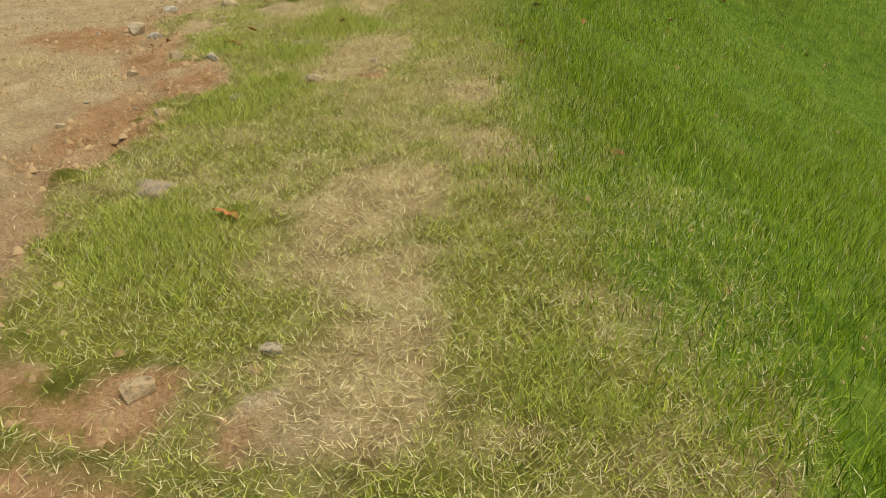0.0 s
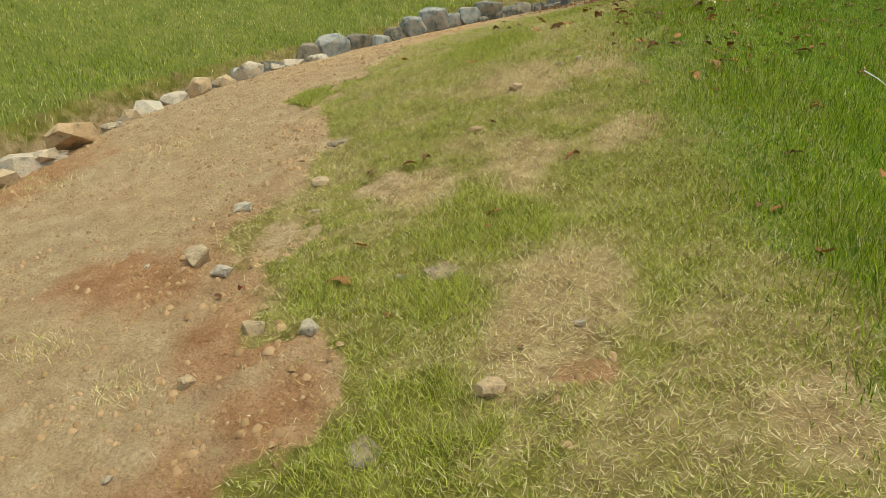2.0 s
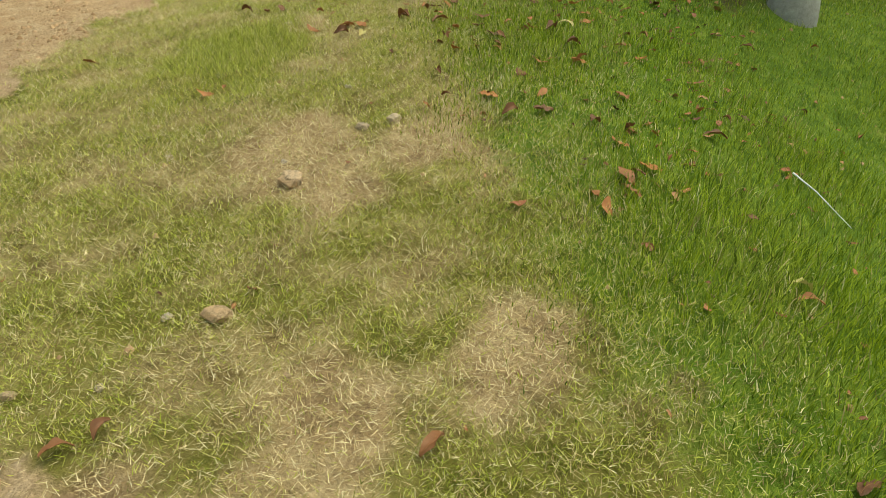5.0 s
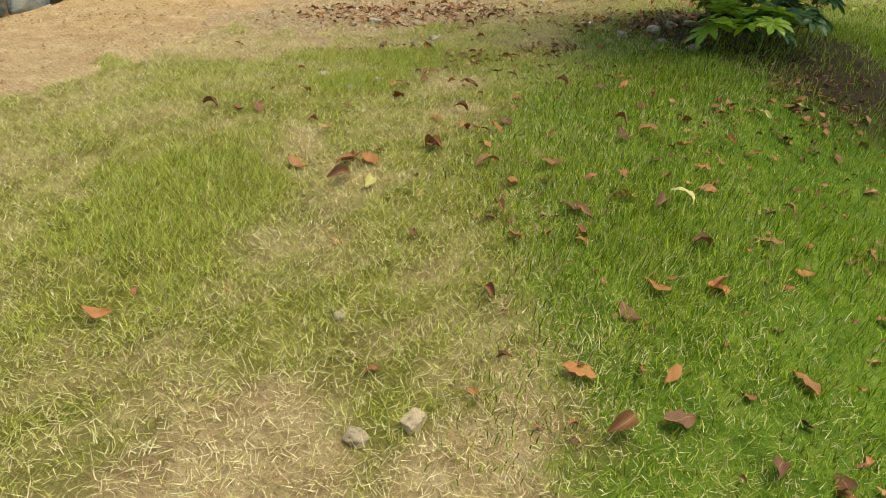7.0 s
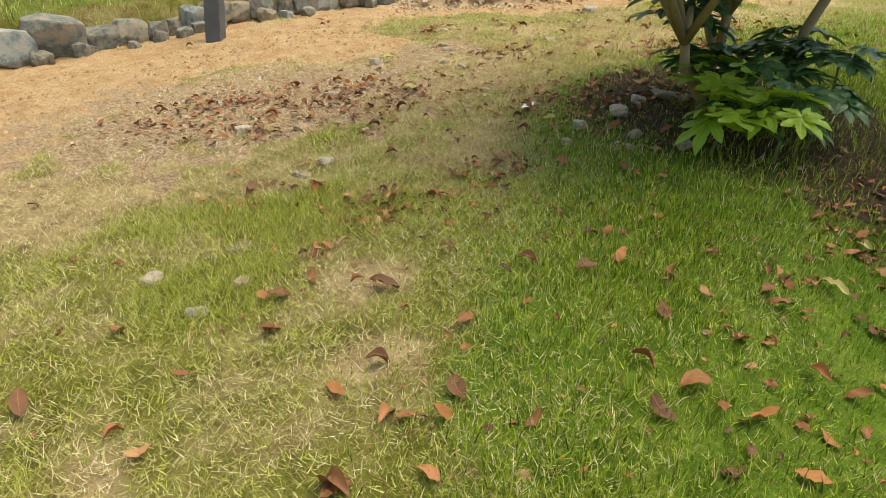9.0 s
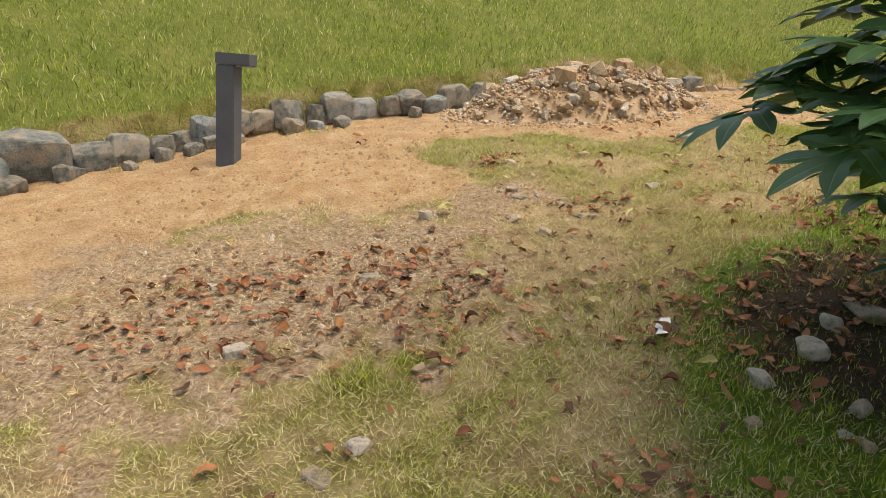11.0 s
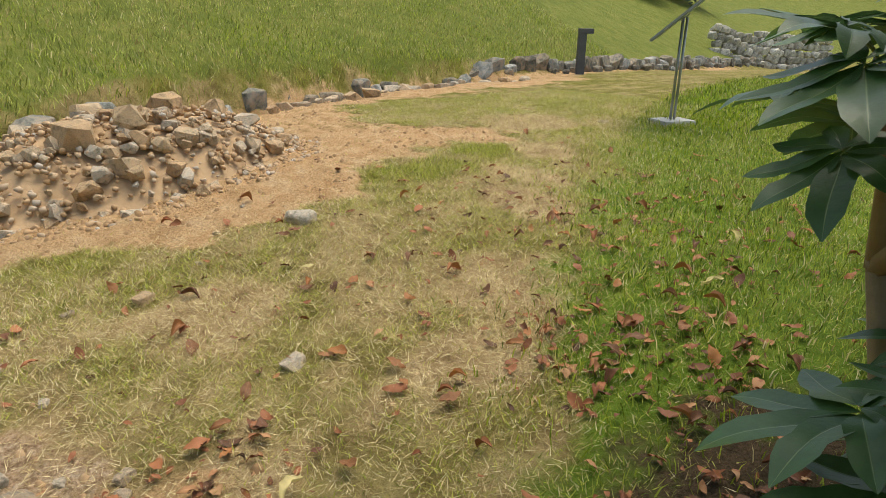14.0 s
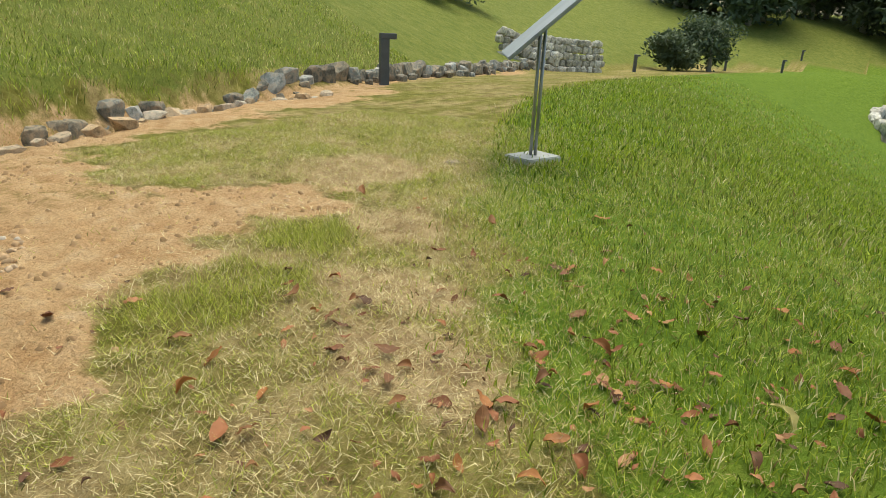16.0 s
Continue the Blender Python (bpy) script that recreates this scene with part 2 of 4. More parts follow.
DIRT = curve([(0.3, -8), (-0.3, 0.5), (-0.63, 2.13), (-0.92, 2.58), (-1.19, 3.03), (-1.2, 3.6), (-1.27, 3.9), (-1.25, 4.2), (-1.42, 4.72), (-1.8, 4.85), (-2.05, 5.17), (-2.5, 5.5), (-2.6, 6.1), (-2.6, 6.5), (-2.84, 7.25), (-3.3, 8.0), (-3.4, 8.8), (-3.44, 10.2), (-3.3, 11.3), (-3.0, 12.3), (-2.8, 13.2), (-2.45, 13.9), (-2.1, 14.3), (-1.4, 14.25), (-1.0, 14.3), (-0.65, 14.8), (-0.95, 15.6), (-0.7, 16.0), (0.04, 16.2), (0.53, 15.97), (1.1, 15.76), (1.67, 15.85), (2.13, 16.3), (2.94, 16.48), (3.5, 16.5), (3.8, 16.95), (3.1, 17.45), (3.1, 18.2), (3.75, 18.9), (6.13, 19.34), (9.06, 19.92), (10.2, 20.9), (13, 21.6)], 6)
GREEN = curve([(2.1, -8), (1.75, 1.5), (1.65, 2.2), (1.42, 2.6), (1.06, 3.2), (0.65, 4.2), (0.3, 5.4), (-0.02, 6.2), (-0.3, 7.2), (-0.5, 8.1), (-0.75, 9.2), (-0.8, 10.3), (-0.65, 11.15), (-0.2, 11.9), (-0.1, 12.6), (0.3, 13.2), (1.07, 13.8), (1.7, 14.3), (2.6, 14.95), (3.75, 15.6), (5.0, 16.25), (8, 17.5), (12, 18.6), (22, 20.2), (36, 21.6), (50, 20)], 8)

# patches on the path: centre, half-length across and along
STRAW = [(0.25, 3.2, 0.27, 0.38), (0.45, 2.72, 0.2, 0.2), (0.6, 2.2, 0.2, 0.3), (-0.51, 4.94, 0.23, 0.36), (0.6, 3.83, 0.11, 0.2), (-1.08, 6.5, 0.2, 0.42), (-0.5, 5.25, 0.25, 0.32), (0.38, 4.66, 0.2, 0.23), (-0.49, 6.9, 0.2, 0.24), (-1.4, 8.1, 0.3, 0.34), (-1.6, 6.17, 0.25, 0.32), (-0.8, 8.2, 0.23, 0.24), (-1.2, 7.8, 0.2, 0.15), (-1.0, 10.46, 0.15, 0.13), (-1.0, 10.9, 0.2, 0.18), (-1.76, 10.0, 0.19, 0.2), (-2.66, 11.86, 0.55, 0.5), (1.56, 14.36, 0.26, 0.24), (1.03, 14.04, 0.22, 0.18), (0.46, 15.0, 0.3, 0.28), (3.5, 15.94, 0.24, 0.28), (2.82, 15.43, 0.2, 0.33), (2.32, 15.05, 0.2, 0.28), (4.38, 16.82, 0.45, 0.36)]
BARE = [(-0.05, 1.95, 0.32, 0.2), (0.4, 1.98, 0.2, 0.14), (-0.05, 1.6, 0.3, 0.25), (-0.38, 4.69, 0.14, 0.11), (-1.85, 6.3, 0.2, 0.23), (-2.2, 5.6, 0.22, 0.28), (-0.01, 14.13, 0.18, 0.13), (-0.44, 14.07, 0.2, 0.12)]
REDDISH = [(-1.44, 4.35, 0.24, 0.3), (-1.5, 3.75, 0.36, 0.5), (-0.05, 1.8, 0.45, 0.35), (-1.9, 4.8, 0.35, 0.3), (-1.7, 5.0, 0.3, 0.2), (-0.38, 4.69, 0.15, 0.12), (-2.9, 5.2, 0.5, 0.3), (-5.6, 6.4, 0.5, 1.2)]
TUFTS = [(-0.46, 2.68, 0.36, 0.34), (1.15, 2.27, 0.24, 0.2), (-1.0, 5.75, 0.35, 0.3), (-0.88, 4.2, 0.28, 0.42), (-1.16, 5.9, 0.15, 0.45), (-1.1, 5.13, 0.27, 0.2), (-1.66, 5.15, 0.18, 0.15), (-0.92, 3.95, 0.25, 0.22), (-3.65, 8.46, 0.25, 0.3), (-2.1, 9.45, 0.45, 0.65), (-1.32, 11.5, 0.8, 0.26), (-1.65, 10.92, 0.3, 0.22), (-1.17, 12.5, 0.25, 0.12), (2.37, 15.94, 0.4, 0.28), (3.09, 16.1, 0.28, 0.24)]
GRAVEL = [(-1.5, 13.25, 0.95, 0.75), (-1.4, 13.85, 0.9, 0.45), (-0.42, 14.38, 0.4, 0.28), (-2.3, 12.9, 0.75, 0.75), (-0.75, 13.3, 0.35, 0.35), (-2.4, 13.6, 0.5, 0.5)]
LITTER = [(0.06, 14.13, 0.24, 0.18), (-1.14, 12.73, 0.26, 0.15), (-1.53, 13.49, 0.55, 0.22), (-0.93, 12.81, 0.16, 0.16), (0.3, 12.75, 0.4, 0.42), (1.36, 13.86, 0.3, 0.2), (-0.39, 15.23, 0.22, 0.2), (-1.54, 11.73, 0.25, 0.15), (-0.88, 11.52, 0.3, 0.22), (-1.21, 11.15, 0.14, 0.1), (-0.4, 11.77, 0.2, 0.2), (-1.5, 13.1, 1.1, 0.6), (1.5, 13.5, 0.4, 0.3), (0.85, 12.9, 0.5, 0.4), (1.2, 11.2, 0.4, 0.4)]


def smooth(x, a, b):
    u = np.clip((x - a) / (b - a), 0, 1)
    return u * u * (3 - 2 * u)


KY = [-40, -8, 0.5, 4, 6.5, 8.3, 9.3, 10.3, 12, 13.5, 15, 17, 20, 24, 60, 200]
KZ = [-4.5, -2.9, -2.1, -1.42, -0.92, -0.45, -0.22, -0.06, 0.06, 0.15, 0.2, 0.25, 0.2, 0.1, -0.3, -1]


def rolling(x, y, scale, seed):
    """Smooth uneven relief, about -1 to 1."""
    out = np.zeros(np.shape(x))
    gen = np.random.default_rng(seed)
    for k in range(10):
        a, f, ph = gen.uniform(0, 6.283), scale * gen.uniform(0.6, 1.9), gen.uniform(0, 6.283)
        out = out + np.sin((x * math.cos(a) + y * math.sin(a)) * f + ph)
    return out / 4.0


def dryness(x, y):
    """Where the turf is worn down to straw."""
    return smooth(0.5 * rolling(x, y, 3.2, 25) + 0.5 * rolling(x, y, 8.0, 26) + 0.4 * rolling(x, y, 19.0, 27), -0.5, 0.8)


def blobs(spots, x, y, ragged=0.3):
    """How far a place lies inside uneven patches, 0 to 1."""
    u = 0.6 * rolling(x, y, 9.0, 81) + 0.5 * rolling(x, y, 22.0, 82)
    out = np.zeros(np.shape(x))
    for cx, cy, rx, ry in spots:
        near = 1.15 - np.hypot((x - cx) / rx, (y - cy) / ry)
        out = np.maximum(out, smooth(near + ragged * u, -0.15, 0.5))
    return out


def lie(x, y):
    """Height of the ground, and its masks."""
    x, y = np.asarray(x, float), np.asarray(y, float)
    shape = x.shape
    x, y = x.ravel(), y.ravel()
    z = sum(np.interp(y + o, KY, KZ) for o in (-0.5, -0.25, 0, 0.25, 0.5)) / 5
    z = z + np.interp(y, [6, 10], [0.045, 0.11]) * (np.clip(x, -8, 1.8) + 0.7)
    z = z - np.interp(x, [6, 12, 36, 60, 200], [0, 0.1, 1.2, 2.0, 5.0])
    w, e = side(WALL, x, y), -side(EDGE, x, y)
    gap = smooth(x, -6.0, -4.8) * (1 - smooth(x, 1.0, 2.2))
    ditch = 1 - gap
    z = z - np.interp(y, [9, 13], [0.72, 0.42]) * ditch * smooth(w, -1.15, -0.75) * (1 - smooth(w, -0.15, 0.05)) * (1 - smooth(x, 6.8, 8.6))
    up = np.maximum(w - 0.05, 0)
    lift = np.interp(x, [-5.6, -4.4, 1, 12], [0.2, 0.33, 0.3, 0.16])
    steep = np.interp(x, [-6, 10, 30, 60, 100], [0.55, 0.5, 0.42, 0.32, 0.25])
    rise = steep * np.where(up < 14, up, 14 + 10 * np.tanh((up - 14) / 10))
    z = z + lift * smooth(w, -0.05, 0.15) + rise
    down = np.maximum(e, 0)
    fall = np.interp(y, [9.5, 12.5, 30], [0.52, 0.40, 0.40])
    drop = fall * (np.sqrt(down * down + 0.25) - 0.5)
    z = z - np.where(drop < 5.5, drop, 5.5 + 1.2 * np.tanh((drop - 5.5) / 1.2))
    near = (w < 0) & (e < 0.5)
    z = z + np.where(near, 0.012, 0.02) * rolling(x, y, 5.0, 3) + np.where(near, 0.006, 0.0) * rolling(x, y, 17.0, 4)
    z = z + 0.06 * smooth(np.abs(w) + 0 * x, 1.0, 5.0) * (w > 0) * rolling(x, y, 0.9, 5)
    pool = ((x - 47) / 12.0) ** 2 + ((y - 4) / 9.0) ** 2
    z = np.where(pool < 1.0, np.minimum(z, -5.4), z)
    d, g = side(DIRT, x, y), -side(GREEN, x, y)
    ragged = d + 0.10 * rolling(x, y, 4.0, 71) + 0.12 * rolling(x, y, 11.0, 72)
    dirt = smooth(ragged, -0.28, 0.2) * (1 - smooth(w, -0.1, 0.15))
    dirt = dirt * (1 - smooth(x + y, 18.5, 20.5) * smooth(0.7 * rolling(x, y, 3.0, 61) + 0.5 * rolling(x, y, 8.0, 62), -0.25, 0.35) * 0.35)
    tufts, straw, gravel = blobs(TUFTS, x, y, 0.45), blobs(STRAW, x, y), blobs(GRAVEL, x, y, 0.6)
    dirt = np.maximum(dirt * (1 - 0.85 * tufts), np.maximum(0.62 * blobs(BARE, x, y), 0.7 * gravel))
    clod = np.exp(-((d - 0.05) / 0.22) ** 2) * smooth(-y, -7.5, -5.5)
    rough = np.random.default_rng(8).uniform(-1, 1, z.shape) * (np.abs(x) < 8) * (y < 22) * (y > 0)
    z = z + (0.015 * dirt + 0.024 * clod) * rough + 0.02 * clod
    weeds = np.exp(-(((x + 0.5) / 0.4) ** 2 + ((y - 15.55) / 0.3) ** 2))
    dirt = dirt * (1 - 0.8 * weeds)
    lush = smooth(g + 0.1 * rolling(x, y, 6.0, 73), -0.3, 0.45) * (w < 0)
    hill = smooth(w, 0.0, 0.3)
    clay = np.interp(y, [9, 12.5, 14], [0.1, 0.55, 0.95])
    # dark soil near the trunk; the second lobe paints shade under shrub and tree
    mulch_shade = np.exp(-(((x - 1.5) / 0.75) ** 2 + ((y - 11.7) / 1.0) ** 2) * 1.2) + 0.95 * np.exp(-(((x - 0.75) / 0.7) ** 2 + ((y - 12.55) / 0.75) ** 2))
    parched = np.exp(-(((x + 0.5) / 1.7) ** 2 + ((y - 13.6) / 1.5) ** 2)) + 0.6 * np.exp(-(((x - 2.6) / 1.2) ** 2 + ((y - 15.3) / 0.9) ** 2))
    # littered soil behind the shrub, with the shrub's shade put into its colour
    mulch_shade = mulch_shade + 0.4 * np.exp(-(((x - 1.35) / 0.55) ** 2 + ((y - 13.15) / 0.45) ** 2))
    wear = np.clip(0.62 * dryness(x, y) + 0.95 * straw + 0.35 * gravel + 0.55 * parched - 0.6 * tufts, 0, 1)
    red = np.maximum(blobs(REDDISH, x, y), 0.55 * clod)
    litter = blobs(LITTER, x, y)
    ring = {"red": red, "gravel": gravel, "tufts": tufts, "straw": straw, "litter": litter, "wear": wear, "dirt": dirt, "lush": lush, "hill": hill, "clay": clay, "mulch_shade": mulch_shade, "w": w, "e": e, "g": g, "d": d}
    return z.reshape(shape), {k: v.reshape(shape) for k, v in ring.items()}


def spaced(lo, a, b, hi, step, grow=1.13):
    left, right = [a], [b]
    s = step
    while left[-1] > lo:
        s *= grow
        left.append(left[-1] - s)
    s = step
    while right[-1] < hi:
        s *= grow
        right.append(right[-1] + s)
    return np.r_[left[::-1], np.arange(a + step, b - step / 2, step), right]


gx, gy = spaced(-600, -7.6, 6.0, 600, 0.055), spaced(-600, 0.8, 19.0, 700, 0.055)
XX, YY = np.meshgrid(gx, gy)
ZZ, masks = lie(XX, YY)


def land(x, y):
    """The same, read between the corners of the ground's grid."""
    x, y = np.asarray(x, float), np.asarray(y, float)
    i, j = np.clip(np.searchsorted(gx, x) - 1, 0, len(gx) - 2), np.clip(np.searchsorted(gy, y) - 1, 0, len(gy) - 2)
    u, v = (x - gx[i]) / (gx[i + 1] - gx[i]), (y - gy[j]) / (gy[j + 1] - gy[j])

    def read(a):
        return a[j, i] * (1 - u) * (1 - v) + a[j, i + 1] * u * (1 - v) + a[j + 1, i] * (1 - u) * v + a[j + 1, i + 1] * u * v

    return read(ZZ), {k: read(a) for k, a in masks.items()}


def height(x, y):
    i, j = min(max(int(np.searchsorted(gx, x)) - 1, 0), len(gx) - 2), min(max(int(np.searchsorted(gy, y)) - 1, 0), len(gy) - 2)
    u, v = (x - gx[i]) / (gx[i + 1] - gx[i]), (y - gy[j]) / (gy[j + 1] - gy[j])
    return float(ZZ[j, i] * (1 - u) * (1 - v) + ZZ[j, i + 1] * u * (1 - v) + ZZ[j + 1, i] * (1 - u) * v + ZZ[j + 1, i + 1] * u * v)


# ---- mesh helpers ----
def mesh_of(name, bm, material, flat=True):
    me = bpy.data.meshes.new(name)
    bm.to_mesh(me)
    bm.free()
    me.materials.append(material)
    if not flat:
        me.polygons.foreach_set("use_smooth", [True] * len(me.polygons))
    return me


def part(name, data, parent, m=None, label=""):
    ob = new(name, data)
    ob.parent = parent
    if m is not None:
        ob.matrix_basis = m
    return tagged(ob, label)


def arrays_mesh(name, verts, loops, sizes, material, extra=(), flat=False):
    """A mesh from whole arrays."""
    me = bpy.data.meshes.new(name)
    me.vertices.add(len(verts))
    me.vertices.foreach_set("co", np.ascontiguousarray(verts, np.float32).ravel())
    me.loops.add(len(loops))
    me.loops.foreach_set("vertex_index", np.ascontiguousarray(loops, np.int32))
    me.polygons.add(len(sizes))
    me.polygons.foreach_set("loop_start", np.r_[0, np.cumsum(sizes)[:-1]].astype(np.int32))
    if not flat:
        me.polygons.foreach_set("use_smooth", np.ones(len(sizes), bool))
    for key, values in extra:
        a = me.attributes.new(key, "FLOAT", "POINT")
        a.data.foreach_set("value", np.ascontiguousarray(values, np.float32))
    me.update(calc_edges=True)
    me.materials.append(material)
    return me


def strewn(name, sources, mats, gen, material, flat=True):
    """Copies of small meshes joined into one, each under its own matrix."""
    cut = []
    for me in sources:
        v = np.zeros(len(me.vertices) * 3, np.float32)
        me.vertices.foreach_get("co", v)
        loops, sizes = np.zeros(len(me.loops), np.int32), np.zeros(len(me.polygons), np.int32)
        me.loops.foreach_get("vertex_index", loops)
        me.polygons.foreach_get("loop_total", sizes)
        cut.append((v.reshape(-1, 3), loops, sizes))
    verts, links, counts, base = [], [], [], 0
    for m in mats:
        v, loops, sizes = gen.choice(cut)
        a = np.array(m)
        verts.append(v @ a[:3, :3].T + a[:3, 3]), links.append(loops + base), counts.append(sizes)
        base += len(v)
    return arrays_mesh(name, np.concatenate(verts), np.concatenate(links), np.concatenate(counts), material, flat=flat)


# ---- the ground ----
nx, ny = len(gx), len(gy)
idx = np.arange(nx * ny).reshape(ny, nx)
quads = np.stack([idx[:-1, :-1], idx[:-1, 1:], idx[1:, 1:], idx[1:, :-1]], -1).reshape(-1)
ground_mesh = arrays_mesh("ground", np.stack([XX, YY, ZZ], -1).reshape(-1, 3), quads, np.full((nx - 1) * (ny - 1), 4), GROUND, [(k, masks[k].ravel()) for k in ("dirt", "lush", "hill", "clay", "mulch_shade", "wear", "red", "gravel")])
ground = tagged(new("ground", ground_mesh), "trodden dirt and turf path along a grassy hillside", "ground", kind="structure")


# ---- grass ----
def grass(name, label, x, y, size, width, tone, lean, seed, spread=0.35, fine=False):
    """Many tapered blades as one object; fine ones are single slivers."""
    gen = np.random.default_rng(seed)
    n = len(x)
    z = land(x, y)[0]
    h = size * gen.uniform(0.55, 1.3, n)
    a, b = gen.uniform(0, 6.283, n), gen.uniform(0, 6.283, n)
    tilt = np.clip(np.abs(gen.normal(0, spread, n)) + lean, 0, 1.45)
    wx, wy = np.cos(a) * width * gen.uniform(0.7, 1.3, n) / 2, np.sin(a) * width * gen.uniform(0.7, 1.3, n) / 2
    tx, ty = np.cos(b) * np.sin(tilt), np.sin(b) * np.sin(tilt)
    root = np.stack([x, y, z - 0.004], -1)
    wide = np.stack([wx, wy, 0 * wx], -1)
    mid = root + np.stack([tx * 0.45 * h, ty * 0.45 * h, np.cos(tilt) * 0.6 * h + 0.006], -1)
    tip = root + np.stack([tx * 1.1 * h, ty * 1.1 * h, np.cos(tilt) * 0.92 * h - 0.12 * h * np.sin(tilt) + 0.008], -1)
    if fine:
        lift = np.stack([0 * h, 0 * h, 0.006 + gen.uniform(0, 0.012, n)], -1)
        corners, faces, per = [root - wide + lift, root + wide + lift, tip + lift], [0, 1, 2], [3]
    else:
        corners, faces, per = [root - wide, root + wide, mid + wide * 0.8, mid - wide * 0.8, tip], [0, 1, 2, 3, 3, 2, 4], [4, 3]
    c = len(corners)
    v = np.stack(corners, 1).reshape(-1, 3)
    loops = (np.arange(n)[:, None] * c + np.array([faces])).ravel()
    t = np.repeat(np.clip(tone, 0, 1), c)
    r = np.repeat(gen.uniform(0, 1, n), c)
    me = arrays_mesh(name, v, loops, np.tile(per, n), TURF if fine else LUSH, [("tone", t), ("rnd", r)])
    return tagged(new(name, me), label, "grass", kind="stuff")


def scatter(n, x0, x1, y0, y1, seed):
    gen = np.random.default_rng(seed)
    return gen.uniform(x0, x1, n), gen.uniform(y0, y1, n), gen


def clumps(x, y, scale, seed):
    return np.clip(0.5 + 0.55 * rolling(x, y, scale, seed), 0, 1)


# lush verge along the right of the path
x, y, gen = scatter(520000, -1.2, 4.6, 1.0, 13.0, 11)
_, k = land(x, y)
keep = gen.uniform(0, 1, len(x)) < smooth(k["g"] + 0.12 * rolling(x, y, 7.0, 74), -0.45, 0.5) * np.interp(k["e"], [0, 1.2, 3], [1, 0.55, 0.35]) * (1 - np.clip(k["mulch_shade"], 0, 0.8)) * (0.5 + 0.5 * clumps(x, y, 4, 21)) * (1 - 0.4 * k["litter"])
x, y = x[keep], y[keep]
k = {q: v[keep] for q, v in k.items()}
tall = np.interp(y, [5, 9, 12], [1.0, 0.72, 0.55]) * (0.45 + 0.85 * clumps(x, y, 3.0, 22))
grass("verge_grass", "lush bright green grass on the sloping verge", x, y, 0.092 * tall * np.interp(k["g"], [-0.4, 0.5], [0.35, 1.0]), 0.0038, 0.93 + 0.1 * clumps(x, y, 9, 23) - 0.8 * (gen.uniform(0, 1, len(x)) < 0.07), 0.2, 31)

# thin worn turf on the path
for n, box, seed in ((2000000, (-3.8, 1.9, 1.0, 13.0), 12), (1200000, (-2.4, 7.0, 13.0, 18.8), 42)):
    x, y, gen = scatter(n, *box, seed)
    _, k = land(x, y)
    cover = (1 - np.clip(k["dirt"] * 1.7, 0, 0.99)) * (1 - 0.75 * smooth(k["g"], 0.1, 0.8)) * (k["w"] < -0.9) * (k["e"] < 0.5) * (0.32 + 0.38 * clumps(x, y, 9, 24)) * (1 - 0.72 * k["wear"]) * (1 - np.clip(k["mulch_shade"] * 1.1, 0, 0.9)) * (1 + 0.25 * k["tufts"])
    keep = gen.uniform(0, 1, n) < cover
    x, y, dry, tuft = x[keep], y[keep], k["wear"][keep], k["tufts"][keep]
    tone = (gen.uniform(0, 1, len(x)) > 0.26 + 0.45 * dry - 0.2 * tuft) * gen.uniform(0.6, 1.0, len(x))
    grass("path_grass", "short worn green and straw-coloured turf on the path", x, y, 0.027 - 0.006 * dry + 0.010 * clumps(x, y, 9, 41) + 0.020 * tuft, 0.0030, tone, 0.6 - 0.25 * tuft, 32 + seed, 0.5, True)

# dead straw lying on the path
x, y, gen = scatter(1100000, -3.6, 6.5, 1.0, 18.3, 13)
_, k = land(x, y)
cover = (1 - smooth(k["d"], -0.15, 0.3)) * (1 - smooth(k["g"], -0.1, 0.3)) * (k["e"] < 0.5) * (0.2 + 0.7 * k["wear"]) * (1 - np.clip(k["mulch_shade"] * 1.3, 0, 0.95)) * (1 - 0.35 * k["gravel"]) * (1 - 0.35 * np.clip(k["dirt"], 0, 1))
keep = gen.uniform(0, 1, len(x)) < cover
x, y = x[keep], y[keep]
grass("dry_straw", "pale dead grass clippings lying on the path", x, y, np.full(len(x), 0.042), 0.0030, 0.06 * gen.uniform(0, 1, len(x)), 1.12, 33, 0.2, True)

# the slope falling away beyond the path's right edge
x, y, gen = scatter(420000, 0.8, 20.0, 11.5, 21.0, 14)
_, k = land(x, y)
keep = gen.uniform(0, 1, len(x)) < smooth(k["g"] + 0.15 * rolling(x, y, 6.0, 75), -0.4, 0.9) * (k["w"] < -1) * np.exp(-np.hypot(x - 2, y - 14) / 8.5) * (1 - np.clip(k["mulch_shade"], 0, 0.8)) * 1.15
x, y = x[keep], y[keep]
grass("bank_grass", "bright green grass on the falling bank", x, y, 0.036 + 0.022 * clumps(x, y, 3, 27), 0.0048, 0.84 + 0.15 * clumps(x, y, 5, 28) - 0.9 * (gen.uniform(0, 1, len(x)) < 0.1), 0.25, 34)

# coarser grass farther down the bank
x, y, gen = scatter(230000, 5.0, 34.0, 3.0, 21.0, 19)
_, k = land(x, y)
keep = (k["e"] > -1.5) & (k["w"] < -1.5) & (gen.uniform(0, 1, len(x)) < np.exp(-np.hypot(x - 5, y - 15) / 14))
x, y = x[keep], y[keep]
grass("far_bank_grass", "bright green grass on the falling bank", x, y, 0.055 + 0.035 * clumps(x, y, 2, 45), 0.011, 0.85 + 0.2 * clumps(x, y, 3, 46) - 0.8 * (gen.uniform(0, 1, len(x)) < 0.1), 0.3, 47)

